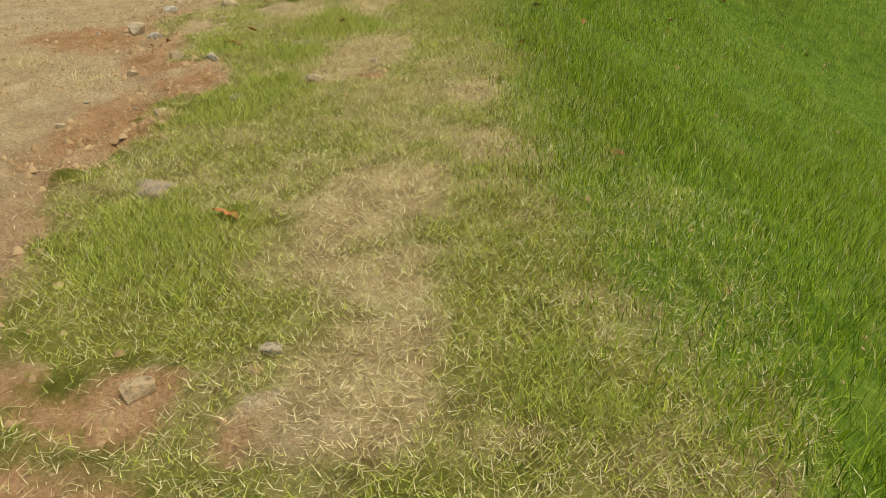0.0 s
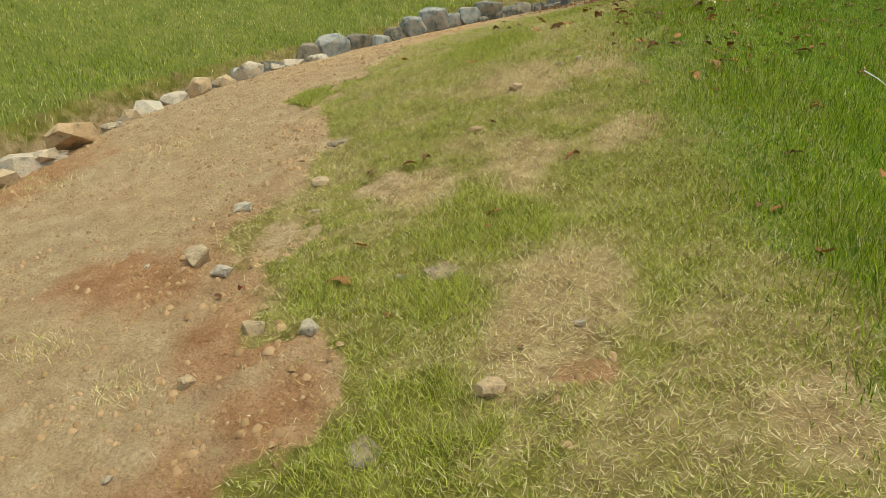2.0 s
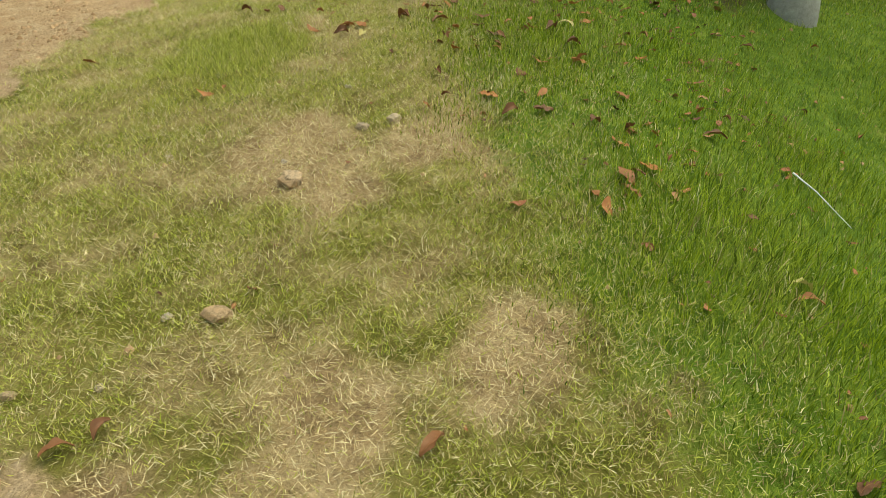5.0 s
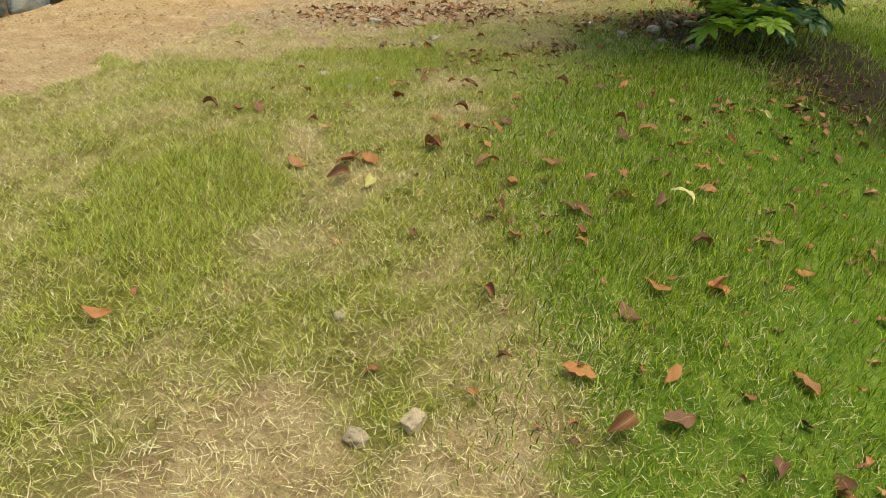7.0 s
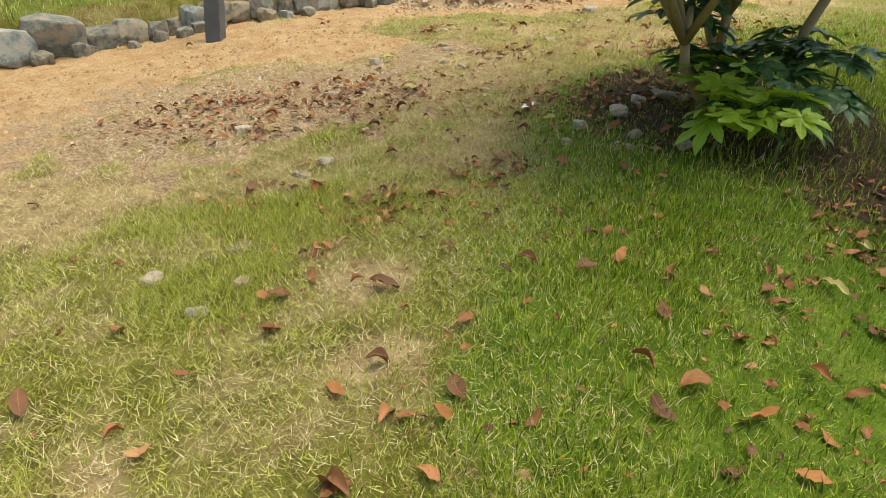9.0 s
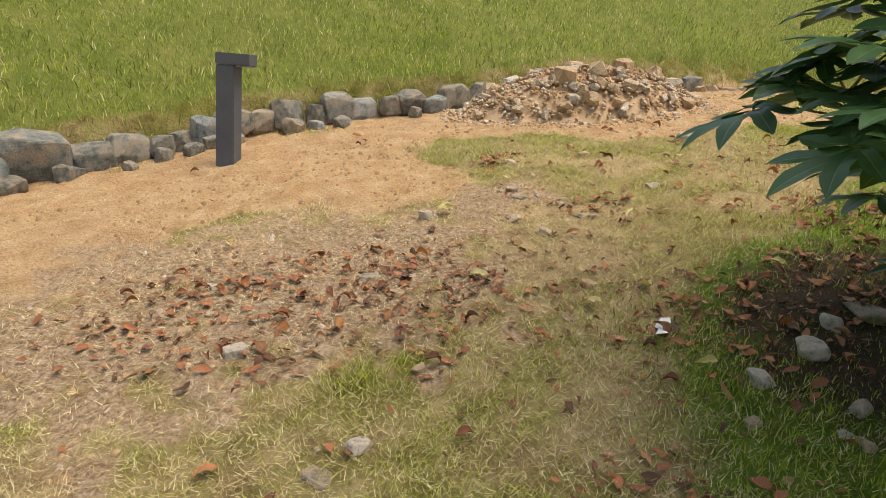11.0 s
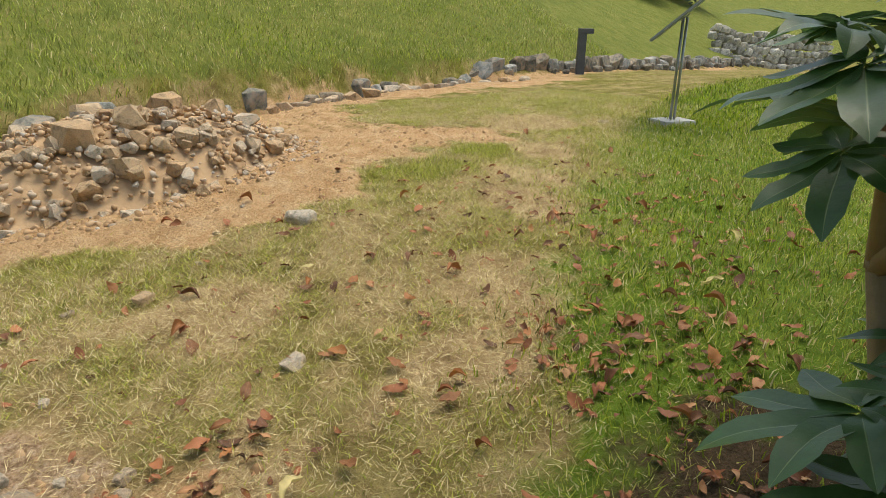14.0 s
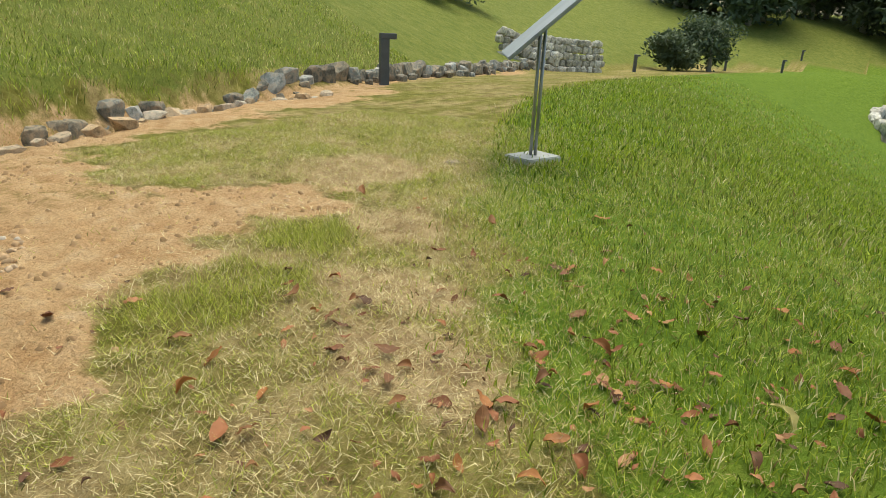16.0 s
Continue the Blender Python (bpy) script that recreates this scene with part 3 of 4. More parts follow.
# the hillside above the stones
x, y, gen = scatter(520000, -12.0, 13.0, 3.5, 30.0, 15)
_, k = land(x, y)
keep = (k["w"] > 0.02) & (gen.uniform(0, 1, len(x)) < np.exp(-np.maximum(k["w"], 0) / 3.8)) & (k["w"] < 9)
x, y = x[keep], y[keep]
w = k["w"][keep]
grass("hillside_grass", "olive green rough grass on the hillside", x, y, 0.075 + 0.07 * np.exp(-w / 0.5) * clumps(x, y, 4, 29), 0.008, 0.72 + 0.25 * clumps(x, y, 2.5, 30) - 0.7 * (gen.uniform(0, 1, len(x)) < 0.16), 0.3, 35)

# weeds in the clay, by the ditch and in dry tufts
gen = np.random.default_rng(16)
spots = [(-0.5, 15.55, 0.2, 2200, 0.45), (-0.9, 15.86, 0.1, 500, 0.3), (-1.62, 14.36, 0.1, 350, 0.15), (0.1, 15.6, 0.12, 400, 0.4), (3.1, 20.0, 0.45, 1600, 0.95), (4.4, 20.5, 0.35, 1200, 0.95), (-3.4, 15.75, 0.15, 300, 0.5), (-2.05, 16.75, 0.16, 450, 0.7), (-2.9, 4.6, 0.12, 350, 0.1), (-5.3, 6.6, 0.3, 800, 0.12), (-2.2, 4.4, 0.1, 250, 0.1), (-4.3, 7.4, 0.3, 400, 0.1), (-6.6, 9.0, 0.35, 900, 0.5), (-6.7, 7.3, 0.3, 700, 0.5)]
px, py, pt = [], [], []
for sx, sy, r, n, t in spots:
    px.append(gen.normal(sx, r, n)), py.append(gen.normal(sy, r * 0.6, n)), pt.append((gen.uniform(0, 1, n) < t) * 0.8)
grass("weed_tufts", "straggling weeds and dry tufts on bare soil", np.concatenate(px), np.concatenate(py), np.full(sum(len(q) for q in px), 0.05), 0.0032, np.concatenate(pt), 0.6, 36, 0.5)


# ---- stones ----
def rock(name, material, seed, points=18, sx=1.0, sy=0.8, sz=0.7, chamfer=0.0):
    """An angular stone of about one metre across, resting on z = 0."""
    gen = random.Random(seed)
    bm = bmesh.new()
    for _ in range(points):
        v = Vector((gen.gauss(0, 1), gen.gauss(0, 1), gen.gauss(0, 1))).normalized() * gen.uniform(0.85, 1.0)
        v = Vector([math.copysign(abs(c) ** 0.57, c) for c in v])
        bm.verts.new((v.x * sx / 2, v.y * sy / 2, v.z * sz / 2))
    r = bmesh.ops.convex_hull(bm, input=bm.verts)
    bmesh.ops.delete(bm, geom=[g for g in r["geom_interior"] if isinstance(g, bmesh.types.BMVert)], context="VERTS")
    bmesh.ops.dissolve_limit(bm, angle_limit=0.25, verts=bm.verts, edges=bm.edges)
    if chamfer:
        bmesh.ops.bevel(bm, geom=list(bm.edges), offset=chamfer, segments=1, affect="EDGES", clamp_overlap=True)
    low = min(v.co.z for v in bm.verts)
    bmesh.ops.translate(bm, verts=bm.verts, vec=(0, 0, -low))
    bmesh.ops.triangulate(bm, faces=bm.faces)
    return mesh_of(name, bm, material)


def put(data, parent, name, x, y, z, size, turn, gen, tip=12, stretch=(1, 1, 1)):
    m = pose(x, y, z, gen.uniform(-tip, tip), gen.uniform(-tip, tip), turn) @ Matrix.Diagonal((size * stretch[0], size * stretch[1], size * stretch[2], 1))
    return part(name, data, parent, m) if parent else m


boulders = [rock("boulder", BOULDER, 100 + i, 26, 1.0, 0.75, 0.8, 0.02) for i in range(14)]
rubble = [rock("stone", RUBBLE, 200 + i, 15, 1.0, 0.8, 0.7) for i in range(12)]
pebbles = [rock("stone", PEBBLE, 300 + i, 20, 1.0, 0.75, 0.5, 0.05) for i in range(6)]

# row of boulders that holds the hillside
gen = random.Random(5)
row = tagged(new("retaining_stones"), "row of rough grey boulders holding back the hillside", "stone wall", kind="structure")
seg = np.hypot(*np.diff(WALL, axis=0).T)
run = np.r_[0, np.cumsum(seg)]


def along(s):
    x, y = np.interp(s, run, WALL[:, 0]), np.interp(s, run, WALL[:, 1])
    i = min(np.searchsorted(run, s), len(seg)) - 1
    dx, dy = (WALL[i + 1] - WALL[i]) / max(seg[i], 1e-6)
    return x, y, dx, dy


s = run[np.argmin(np.abs(WALL[:, 1] - 2.0) + 10 * (WALL[:, 0] > 0))]
stop = run[np.argmin(np.abs(WALL[:, 0] - 34.0))]
while s < stop:
    x, y, dx, dy = along(s)
    far = x > 8
    size = gen.uniform(0.40, 0.64) * (1.1 if x < -5.6 else 0.95 if x < -3.6 else 0.75 if far else 0.68)
    off = gen.uniform(-0.06, 0.05)
    bx, by = x - dy * off, y + dx * off
    floor_z = min(height(bx + dy * 0.15, by - dx * 0.15), height(bx, by))
    turn = math.degrees(math.atan2(dy, dx)) + gen.uniform(-14, 14)
    put(gen.choice(boulders), row, "boulder", bx, by, floor_z + (0.14 if x < -5.6 else -0.03), size, turn, gen, 9, (1.0, 0.85, gen.uniform(0.85, 1.15)))
    if gen.random() < 0.45:
        put(gen.choice(boulders), row, "boulder", bx + dy * 0.2 + dx * 0.2, by - dx * 0.2 + dy * 0.2, height(bx + dy * 0.25, by - dx * 0.25) - 0.04, gen.uniform(0.15, 0.26), gen.uniform(0, 360), gen)
    s += size * gen.uniform(0.68, 0.82)

# flat stones along the near lip of the ditch
lip = tagged(new("ditch_edge_stones"), "pale flat stones along the lip of the ditch", "stone edging", kind="structure")
for a, b in ((run[np.argmin(np.abs(WALL[:, 1] - 4.0) + 10 * (WALL[:, 0] > 0))], run[np.argmin(np.abs(WALL[:, 1] - 12.5) + 10 * (WALL[:, 0] > -3))]), (run[np.argmin(np.abs(WALL[:, 0] - 2.2))], run[np.argmin(np.abs(WALL[:, 0] - 8.0))])):
    s = a
    while s < b:
        x, y, dx, dy = along(s)
        size = gen.uniform(0.25, 0.6) if x < 0 else gen.uniform(0.14, 0.32)
        bx, by = x + dy * 1.15, y - dx * 1.15
        put(gen.choice(pebbles + rubble), lip, "stone", bx, by, height(bx, by) - 0.03, size, math.degrees(math.atan2(dy, dx)) + gen.uniform(-20, 20), gen, 8, (1, 0.8, 0.75))
        s += size * gen.uniform(0.9, 1.5)

for x, y, size in ((-5.9, 7.1, 0.66), (-5.85, 6.3, 0.5), (-5.7, 5.6, 0.45), (-6.2, 8.3, 0.4), (-6.15, 9.3, 0.36)):
    put(pebbles[int(size * 10) % 6], lip, "stone", x, y, height(x, y) - 0.05, size, gen.uniform(0, 360), gen, 8, (1, 0.9, 1.0))

# heap of rubble
heap = tagged(new("rubble_heap"), "heap of broken tan and grey rubble on orange clay", "rubble heap")
heap.location = (0.75, 17.3, 0)
HX, HY, HZ = 0.75, 17.3, height(0.75, 17.3)


def mound(u, v):
    return 0.42 * max(0.0, 1 - (u / 1.25) ** 2 - (v / 0.75) ** 2) ** 0.8


bm = bmesh.new()
bmesh.ops.create_grid(bm, x_segments=28, y_segments=20, size=1.0)
for v in bm.verts:
    u, w = v.co.x * 1.35, v.co.y * 0.85
    v.co = (u, w, height(HX + u, HY + w) - 0.03 + 0.92 * mound(u, w) + 0.02 * noise.noise((u * 5, w * 5, 1)))
part("soil", mesh_of("soil", bm, plain_material("heap_soil", (0.44, 0.285, 0.155), (0.57, 0.40, 0.24), 25, 0.95, 0, 0.8), False), heap)
for i in range(290):
    r, a = math.sqrt(gen.random()), gen.uniform(0, 6.283)
    u, w = 1.32 * r * math.cos(a), 0.86 * r * math.sin(a)
    size = gen.choice((0.05, 0.06, 0.07, 0.09, 0.11, 0.14)) * gen.uniform(0.8, 1.25)
    put(gen.choice(rubble), heap, "stone", u, w, height(HX + u, HY + w) + mound(u, w) - 0.35 * size, size, gen.uniform(0, 360), gen, 25)
mats = []
for i in range(1700):
    r, a = math.sqrt(gen.random()), gen.uniform(0, 6.283)
    u, w = 1.5 * r * math.cos(a), 0.95 * r * math.sin(a)
    size = gen.uniform(0.02, 0.06)
    mats.append(pose(u, w, height(HX + u, HY + w) + mound(u, w) - 0.3 * size, gen.uniform(-30, 30), gen.uniform(-30, 30), gen.uniform(0, 360)) @ Matrix.Scale(size, 4))
CHIPS, nt, b = mat("stone_chips", 0.9, 0.2)
isl = nt.nodes.new("ShaderNodeNewGeometry").outputs["Random Per Island"]
nt.links.new(ramp(nt, isl, (0.0, (0.42, 0.27, 0.145)), (0.6, (0.48, 0.33, 0.20)), (0.9, (0.47, 0.38, 0.29)), (1.0, (0.52, 0.47, 0.41))), b.inputs["Base Color"])
tagged(part("gravel", strewn("gravel", rubble, mats, gen, CHIPS), heap), kind="stuff")
for u, w, size in ((0.02, 0.42, 0.42), (-0.35, 0.5, 0.40), (-0.65, 0.42, 0.34), (-0.25, -0.28, 0.36), (0.1, -0.22, 0.32), (0.42, 0.1, 0.3), (0.72, -0.05, 0.26), (0.85, -0.25, 0.24), (-0.1, -0.6, 0.25), (0.35, -0.45, 0.2), (-0.9, 0.3, 0.28)):
    put(gen.choice(rubble), heap, "boulder", u, w, height(HX + u, HY + w) + mound(u, w) - 0.2 * size, size * 0.85, gen.uniform(0, 360), gen, 15)

# small loose stones lying about
slabs = [rock("stone", SLAB, 320 + i, 22, 1.0, 0.7, 0.22, 0.03) for i in range(4)]
tans = [rock("stone", RUBBLE, 330 + i, 20, 1.0, 0.8, 0.6, 0.05) for i in range(4)]
FLAT = [(-0.78, 3.14, 0.30), (-1.03, 4.26, 0.17), (-1.14, 5.36, 0.22), (-2.62, 7.12, 0.2), (-0.37, 12.82, 0.10), (-1.32, 11.98, 0.13), (-1.52, 11.27, 0.12), (-0.34, 14.4, 0.12), (-0.43, 14.06, 0.12), (-0.04, 14.03, 0.12), (-0.29, 13.77, 0.12), (0.88, 12.67, 0.28), (5.0, 16.5, 0.14)]
PALE = [(0.29, 2.25, 0.08), (-1.55, 4.82, 0.12), (-1.33, 5.3, 0.06), (-1.87, 3.98, 0.05), (-1.16, 8.33, 0.08), (-1.29, 8.78, 0.06), (-1.49, 8.06, 0.04), (-1.82, 11.05, 0.11), (-1.6, 10.8, 0.09), (-1.47, 10.96, 0.08), (-1.88, 9.97, 0.06), (-1.21, 12.08, 0.1), (0.2, 12.3, 0.12), (0.46, 12.12, 0.10), (0.33, 12.0, 0.06), (0.65, 12.62, 0.14), (0.47, 12.45, 0.16), (0.63, 11.89, 0.12), (-1.24, 13.31, 0.12), (0.54, 14.45, 0.12), (1.22, 15.6, 0.19), (-0.62, 13.62, 0.05), (-0.11, 14.23, 0.06), (-0.43, 4.97, 0.06), (0.04, 15.43, 0.07), (-0.08, 14.29, 0.07), (0.03, 13.98, 0.07), (-0.66, 13.3, 0.06), (2.05, 17.5, 0.2), (-0.37, 14.5, 0.09)]
TAN = [(-0.02, 2.02, 0.11), (-0.68, 4.58, 0.12), (-1.81, 4.8, 0.14), (-2.37, 6.38, 0.14), (-1.34, 3.95, 0.08), (-1.42, 7.9, 0.13), (-1.5, 7.06, 0.11), (-2.67, 5.94, 0.13), (-2.59, 5.39, 0.18), (-2.33, 5.25, 0.12), (-1.01, 8.39, 0.09), (-1.42, 7.88, 0.12), (0.06, 12.07, 0.07), (0.37, 11.95, 0.07), (-0.22, 13.1, 0.09), (-1.38, 12.66, 0.09), (-1.74, 12.7, 0.12), (-1.01, 12.49, 0.07), (-0.29, 13.76, 0.11), (-0.42, 14.0, 0.10), (-1.1, 13.13, 0.09), (0.31, 15.34, 0.11), (-1.99, 12.86, 0.09), (-1.99, 13.34, 0.09), (-0.94, 14.13, 0.11), (-0.29, 15.14, 0.10), (-2.06, 6.75, 0.05), (-1.9, 4.45, 0.09)]


def loose(x, y, size, kinds, label, sink):
    ob = new("stone", gen.choice(kinds))
    ob.matrix_basis = put(ob.data, None, "", x, y, height(x, y) - sink * size, size, gen.uniform(0, 360), gen, 7)
    tagged(ob, label, "stone", "loose stones on the path")


for x, y, size in FLAT:
    loose(x, y, size * 1.1, slabs, "flat grey-brown stone sunk level with the turf", 0.1)
for x, y, size in PALE:
    loose(x, y, size, pebbles, "small pale grey weathered stone lying in the turf", 0.12)
for x, y, size in TAN:
    loose(x, y, size, tans, "small tan clay-stained stone lying on the path", 0.2)
for i in range(40):
    y = gen.uniform(2, 17)
    x = float(np.interp(y, [2, 5, 9, 12, 14, 17], [-0.9, -1.9, -2.6, -1.6, -0.9, 1.8])) + gen.gauss(0, 0.5)
    loose(x, y, gen.uniform(0.025, 0.06), pebbles if gen.random() < 0.5 else tans, "small clay-stained pebble on bare soil", 0.2)

# crumbs of soil and gravel on the bare dirt
gen_n = np.random.default_rng(17)
cx, cy = gen_n.uniform(-6, 4, 260000), gen_n.uniform(1, 19.5, 260000)
_, k = land(cx, cy)
rim = np.exp(-((k["d"] - 0.16) / 0.28) ** 2) * (cy < 8) * clumps(cx, cy, 3.5, 43)
keep = (gen_n.uniform(0, 1, len(cx)) < np.clip(k["dirt"] * 0.3 + 0.015 + 0.28 * k["gravel"] + 0.5 * rim, 0, 1) * (0.2 + clumps(cx, cy, 5, 40))) & (k["w"] < -0.9)
pale, big = np.clip(k["gravel"][keep], 0, 1), rim[keep]
cx, cy = cx[keep], cy[keep]
n = len(cx)
shape = np.array([(-1, -1, 0), (1, -0.8, 0), (0.9, 1, 0), (-0.8, 0.9, 0), (-0.5, -0.5, 1), (0.6, -0.4, 0.9), (0.4, 0.5, 1.1), (-0.4, 0.6, 0.8)], float)
size = 0.003 + (0.017 + 0.006 * big - 0.004 * pale) * gen_n.uniform(0, 1, n) ** (5 - 1.0 * big)
turn = gen_n.uniform(0, 6.283, n)
jit = shape[None] * gen_n.uniform(0.7, 1.3, (n, 8, 3)) * size[:, None, None]
vx = jit[..., 0] * np.cos(turn)[:, None] - jit[..., 1] * np.sin(turn)[:, None] + cx[:, None]
vy = jit[..., 0] * np.sin(turn)[:, None] + jit[..., 1] * np.cos(turn)[:, None] + cy[:, None]
vz = jit[..., 2] + (land(cx, cy)[0] - 0.004)[:, None]
faces = np.array([4, 5, 6, 7, 0, 1, 5, 4, 1, 2, 6, 5, 2, 3, 7, 6, 3, 0, 4, 7])
loops = (np.arange(n)[:, None] * 8 + faces[None]).ravel()
CRUMB, nt, b = mat("soil_crumbs", 0.95, 0.1)
nt.links.new(ramp(nt, attr(nt, "rnd"), (0.0, (0.27, 0.165, 0.085)), (0.5, (0.42, 0.275, 0.155)), (0.72, (0.49, 0.34, 0.205)), (0.8, (0.40, 0.31, 0.25)), (1.0, (0.58, 0.48, 0.40))), b.inputs["Base Color"])
me = arrays_mesh("soil_crumbs", np.stack([vx, vy, vz], -1).reshape(-1, 3), loops, np.full(n * 5, 4), CRUMB, [("rnd", np.repeat(np.clip(gen_n.uniform(0, 0.55, n) + pale * gen_n.uniform(0, 0.45, n), 0, 1), 8))], True)
tagged(new("soil_crumbs", me), "crumbled clay and gravel on the bare dirt", "gravel", kind="stuff")


# ---- fallen leaves ----
def dead_leaf(seed, material, length=0.13):
    gen = random.Random(seed)
    curl, fold, twist = gen.uniform(-0.9, 0.9), gen.uniform(-0.2, 0.9), gen.uniform(-0.6, 0.6)
    ratio = gen.uniform(0.42, 0.62)
    bm = bmesh.new()
    layer = bm.verts.layers.float.new("rib")
    rows = []
    for i in range(8):
        u = i / 7
        wide = length * ratio * math.sin(math.pi * min(1, 0.04 + u * 0.93) ** 0.85) * 0.5
        line = []
        for j in (-1, -0.5, 0, 0.5, 1):
            up = abs(j) * wide * fold + curl * length * (u - 0.5) ** 2 + 0.009 * gen.uniform(-1, 1)
            v = bm.verts.new(((u - 0.5) * length, j * wide * (1 - 0.25 * fold) + twist * length * (u - 0.5) ** 2, up + twist * j * wide * (u - 0.4)))
            v[layer] = 1 - abs(j)
            line.append(v)
        rows.append(line)
    for a, b in zip(rows[:-1], rows[1:]):
        for j in range(4):
            bm.faces.new((a[j], a[j + 1], b[j + 1], b[j]))
    low = min(v.co.z for v in bm.verts)
    bmesh.ops.translate(bm, verts=bm.verts, vec=(0, 0, -low))
    return mesh_of("fallen_leaf", bm, material, False)


brown = [dead_leaf(400 + i, DRY) for i in range(9)]
yellow = [dead_leaf(450 + i, YELLOW, 0.11) for i in range(3)]
gen = random.Random(9)


FALLEN = [(-0.81, 9.35), (-0.71, 9.24), (-0.48, 9.44), (-0.46, 9.28), (-0.01, 9.0), (0.3, 9.37), (-0.02, 9.23), (-0.35, 8.84), (-0.54, 8.58), (-0.26, 8.59), (0.17, 8.64), (-0.04, 8.3), (0.14, 8.26), (0.05, 8.12), (0.15, 7.91), (0.08, 7.84), (-0.12, 7.71), (0.03, 7.72), (-0.24, 8.97), (-1.42, 9.85), (-1.07, 9.97), (-2.3, 10.43), (-2.03, 10.39), (-0.43, 8.41), (-0.26, 8.44), (0.6, 8.71), (0.65, 8.52), (0.72, 9.16), (0.37, 8.04), (0.54, 7.74)]
FALLEN += [(-1.31, 10.82), (-0.94, 10.81), (-0.67, 10.56), (-0.73, 10.26), (-0.78, 10.17), (-1.08, 9.96), (-1.44, 9.82), (-1.35, 9.81), (-1.46, 9.65), (-0.83, 9.79), (-0.54, 9.81), (-0.58, 9.66), (-0.18, 10.09), (-0.05, 10.18), (0.0, 10.08), (0.1, 10.05), (0.19, 10.36), (0.1, 10.73), (-0.04, 10.87), (-0.4, 10.89), (-0.63, 11.52), (-1.01, 11.57), (-0.24, 9.55), (-0.12, 9.47), (-0.05, 9.7), (0.11, 9.65), (0.14, 9.86), (-2.14, 10.39), (-1.09, 10.32), (-1.31, 10.63), (-1.85, 10.71), (-1.67, 9.75), (-1.56, 11.79), (-1.22, 11.75)]
FALLEN += [(-2.06, 6.52), (-1.79, 6.53), (-2.07, 8.73), (-0.45, 9.4), (0.0, 9.0), (0.14, 8.28), (0.39, 9.22), (-0.78, 9.4), (0.02, 7.82), (-0.09, 7.61), (-0.73, 6.56), (-1.03, 5.87), (0.59, 7.22), (0.79, 6.41), (0.45, 5.51), (0.3, 5.9), (-1.61, 5.21), (0.41, 6.43), (0.73, 8.71), (1.46, 10.28), (-1.44, 9.77), (-1.08, 9.96), (-2.98, 9.34), (-0.72, 9.62), (-0.3, 2.95), (1.2, 3.9)]
FALLEN += [(1.13, 16.07), (1.1, 14.51), (0.69, 14.65), (0.31, 14.79), (0.42, 14.48), (0.34, 14.41), (0.68, 14.38), (0.77, 14.16), (0.87, 13.95), (0.73, 14.06), (1.03, 14.81), (1.9, 14.65), (1.91, 14.49), (1.79, 14.05), (1.79, 14.0), (2.13, 13.91), (2.73, 14.37), (2.29, 13.93), (1.87, 13.81), (1.58, 13.8), (1.53, 13.97), (1.24, 13.99), (1.5, 13.72), (1.38, 13.72), (1.34, 13.62), (1.61, 13.47), (1.27, 13.74), (2.2, 15.04), (2.17, 14.7), (1.82, 15.48), (1.78, 15.19), (0.79, 13.89), (0.64, 15.48), (0.24, 15.52), (0.46, 15.33), (1.21, 14.94), (1.33, 14.79), (1.39, 14.57)]
FALLEN += [(2.87, 15.27), (2.34, 15.15), (2.3, 15.05), (1.99, 14.67), (2.04, 14.49), (2.26, 14.74), (2.45, 14.48), (2.22, 14.51), (2.68, 14.43), (2.75, 14.34), (3.47, 14.36), (2.88, 14.72), (2.83, 14.59), (2.63, 13.98), (2.46, 14.05), (3.08, 13.98), (3.24, 13.84), (2.48, 15.69), (1.99, 15.57), (1.95, 15.31), (2.01, 15.76), (2.55, 15.46), (2.48, 14.65), (3.82, 15.54), (4.34, 15.11), (3.69, 14.63), (3.74, 14.49)]
YELLOWED = [(-0.72, 13.22), (0.02, 13.01), (-0.25, 12.9), (0.23, 13.9), (-0.83, 14.14), (-2.02, 13.8), (0.05, 12.4), (0.76, 13.23), (-0.82, 14.18), (-0.38, 14.7), (0.69, 13.15), (0.93, 15.03), (0.36, 15.48), (0.7, 10.66), (1.04, 10.98), (-0.02, 9.56), (-1.32, 9.59), (0.6, 7.3), (2.1, 13.75), (2.75, 14.0)]


def gathered(x, y):
    """How many leaves have gathered at a place."""
    under = math.exp(-(((x - 0.2) / 1.2) ** 2 + ((y - 13.0) / 1.3) ** 2))
    verge = 0.5 * math.exp(-(((x - 0.5) / 1.0) ** 2 + ((y - 9.9) / 1.9) ** 2)) + 0.8 * math.exp(-(((x - 2.5) / 1.0) ** 2 + ((y - 14.3) / 0.8) ** 2))
    path = 0.22 * math.exp(-(((x - 1.2) / 1.6) ** 2 + ((y - 15.0) / 1.0) ** 2)) + 0.25 * math.exp(-(((x + 0.9) / 0.8) ** 2 + ((y - 11.0) / 1.2) ** 2))
    return 0.35 * under + verge + path + 0.008


gather_x, gather_y = np.array([gen.uniform(-3.0, 4.8) for _ in range(40000)]), np.array([gen.uniform(4.5, 17.0) for _ in range(40000)])
heaped = land(gather_x, gather_y)[1]["litter"]
spots = [(x, y) for x, y, h in zip(gather_x.tolist(), gather_y.tolist(), heaped.tolist()) if gen.random() < 0.38 * gathered(x, y) + 0.9 * h]


def shed(x, y, kinds, label, size):
    ob = new("fallen_leaf", gen.choice(kinds))
    ob.matrix_basis = pose(x, y, height(x, y) + gen.uniform(0.012, 0.03), gen.gauss(0, 16), gen.gauss(0, 16), gen.uniform(0, 360)) @ Matrix.Scale(size, 4)
    tagged(ob, label, "leaf", "fallen leaves")


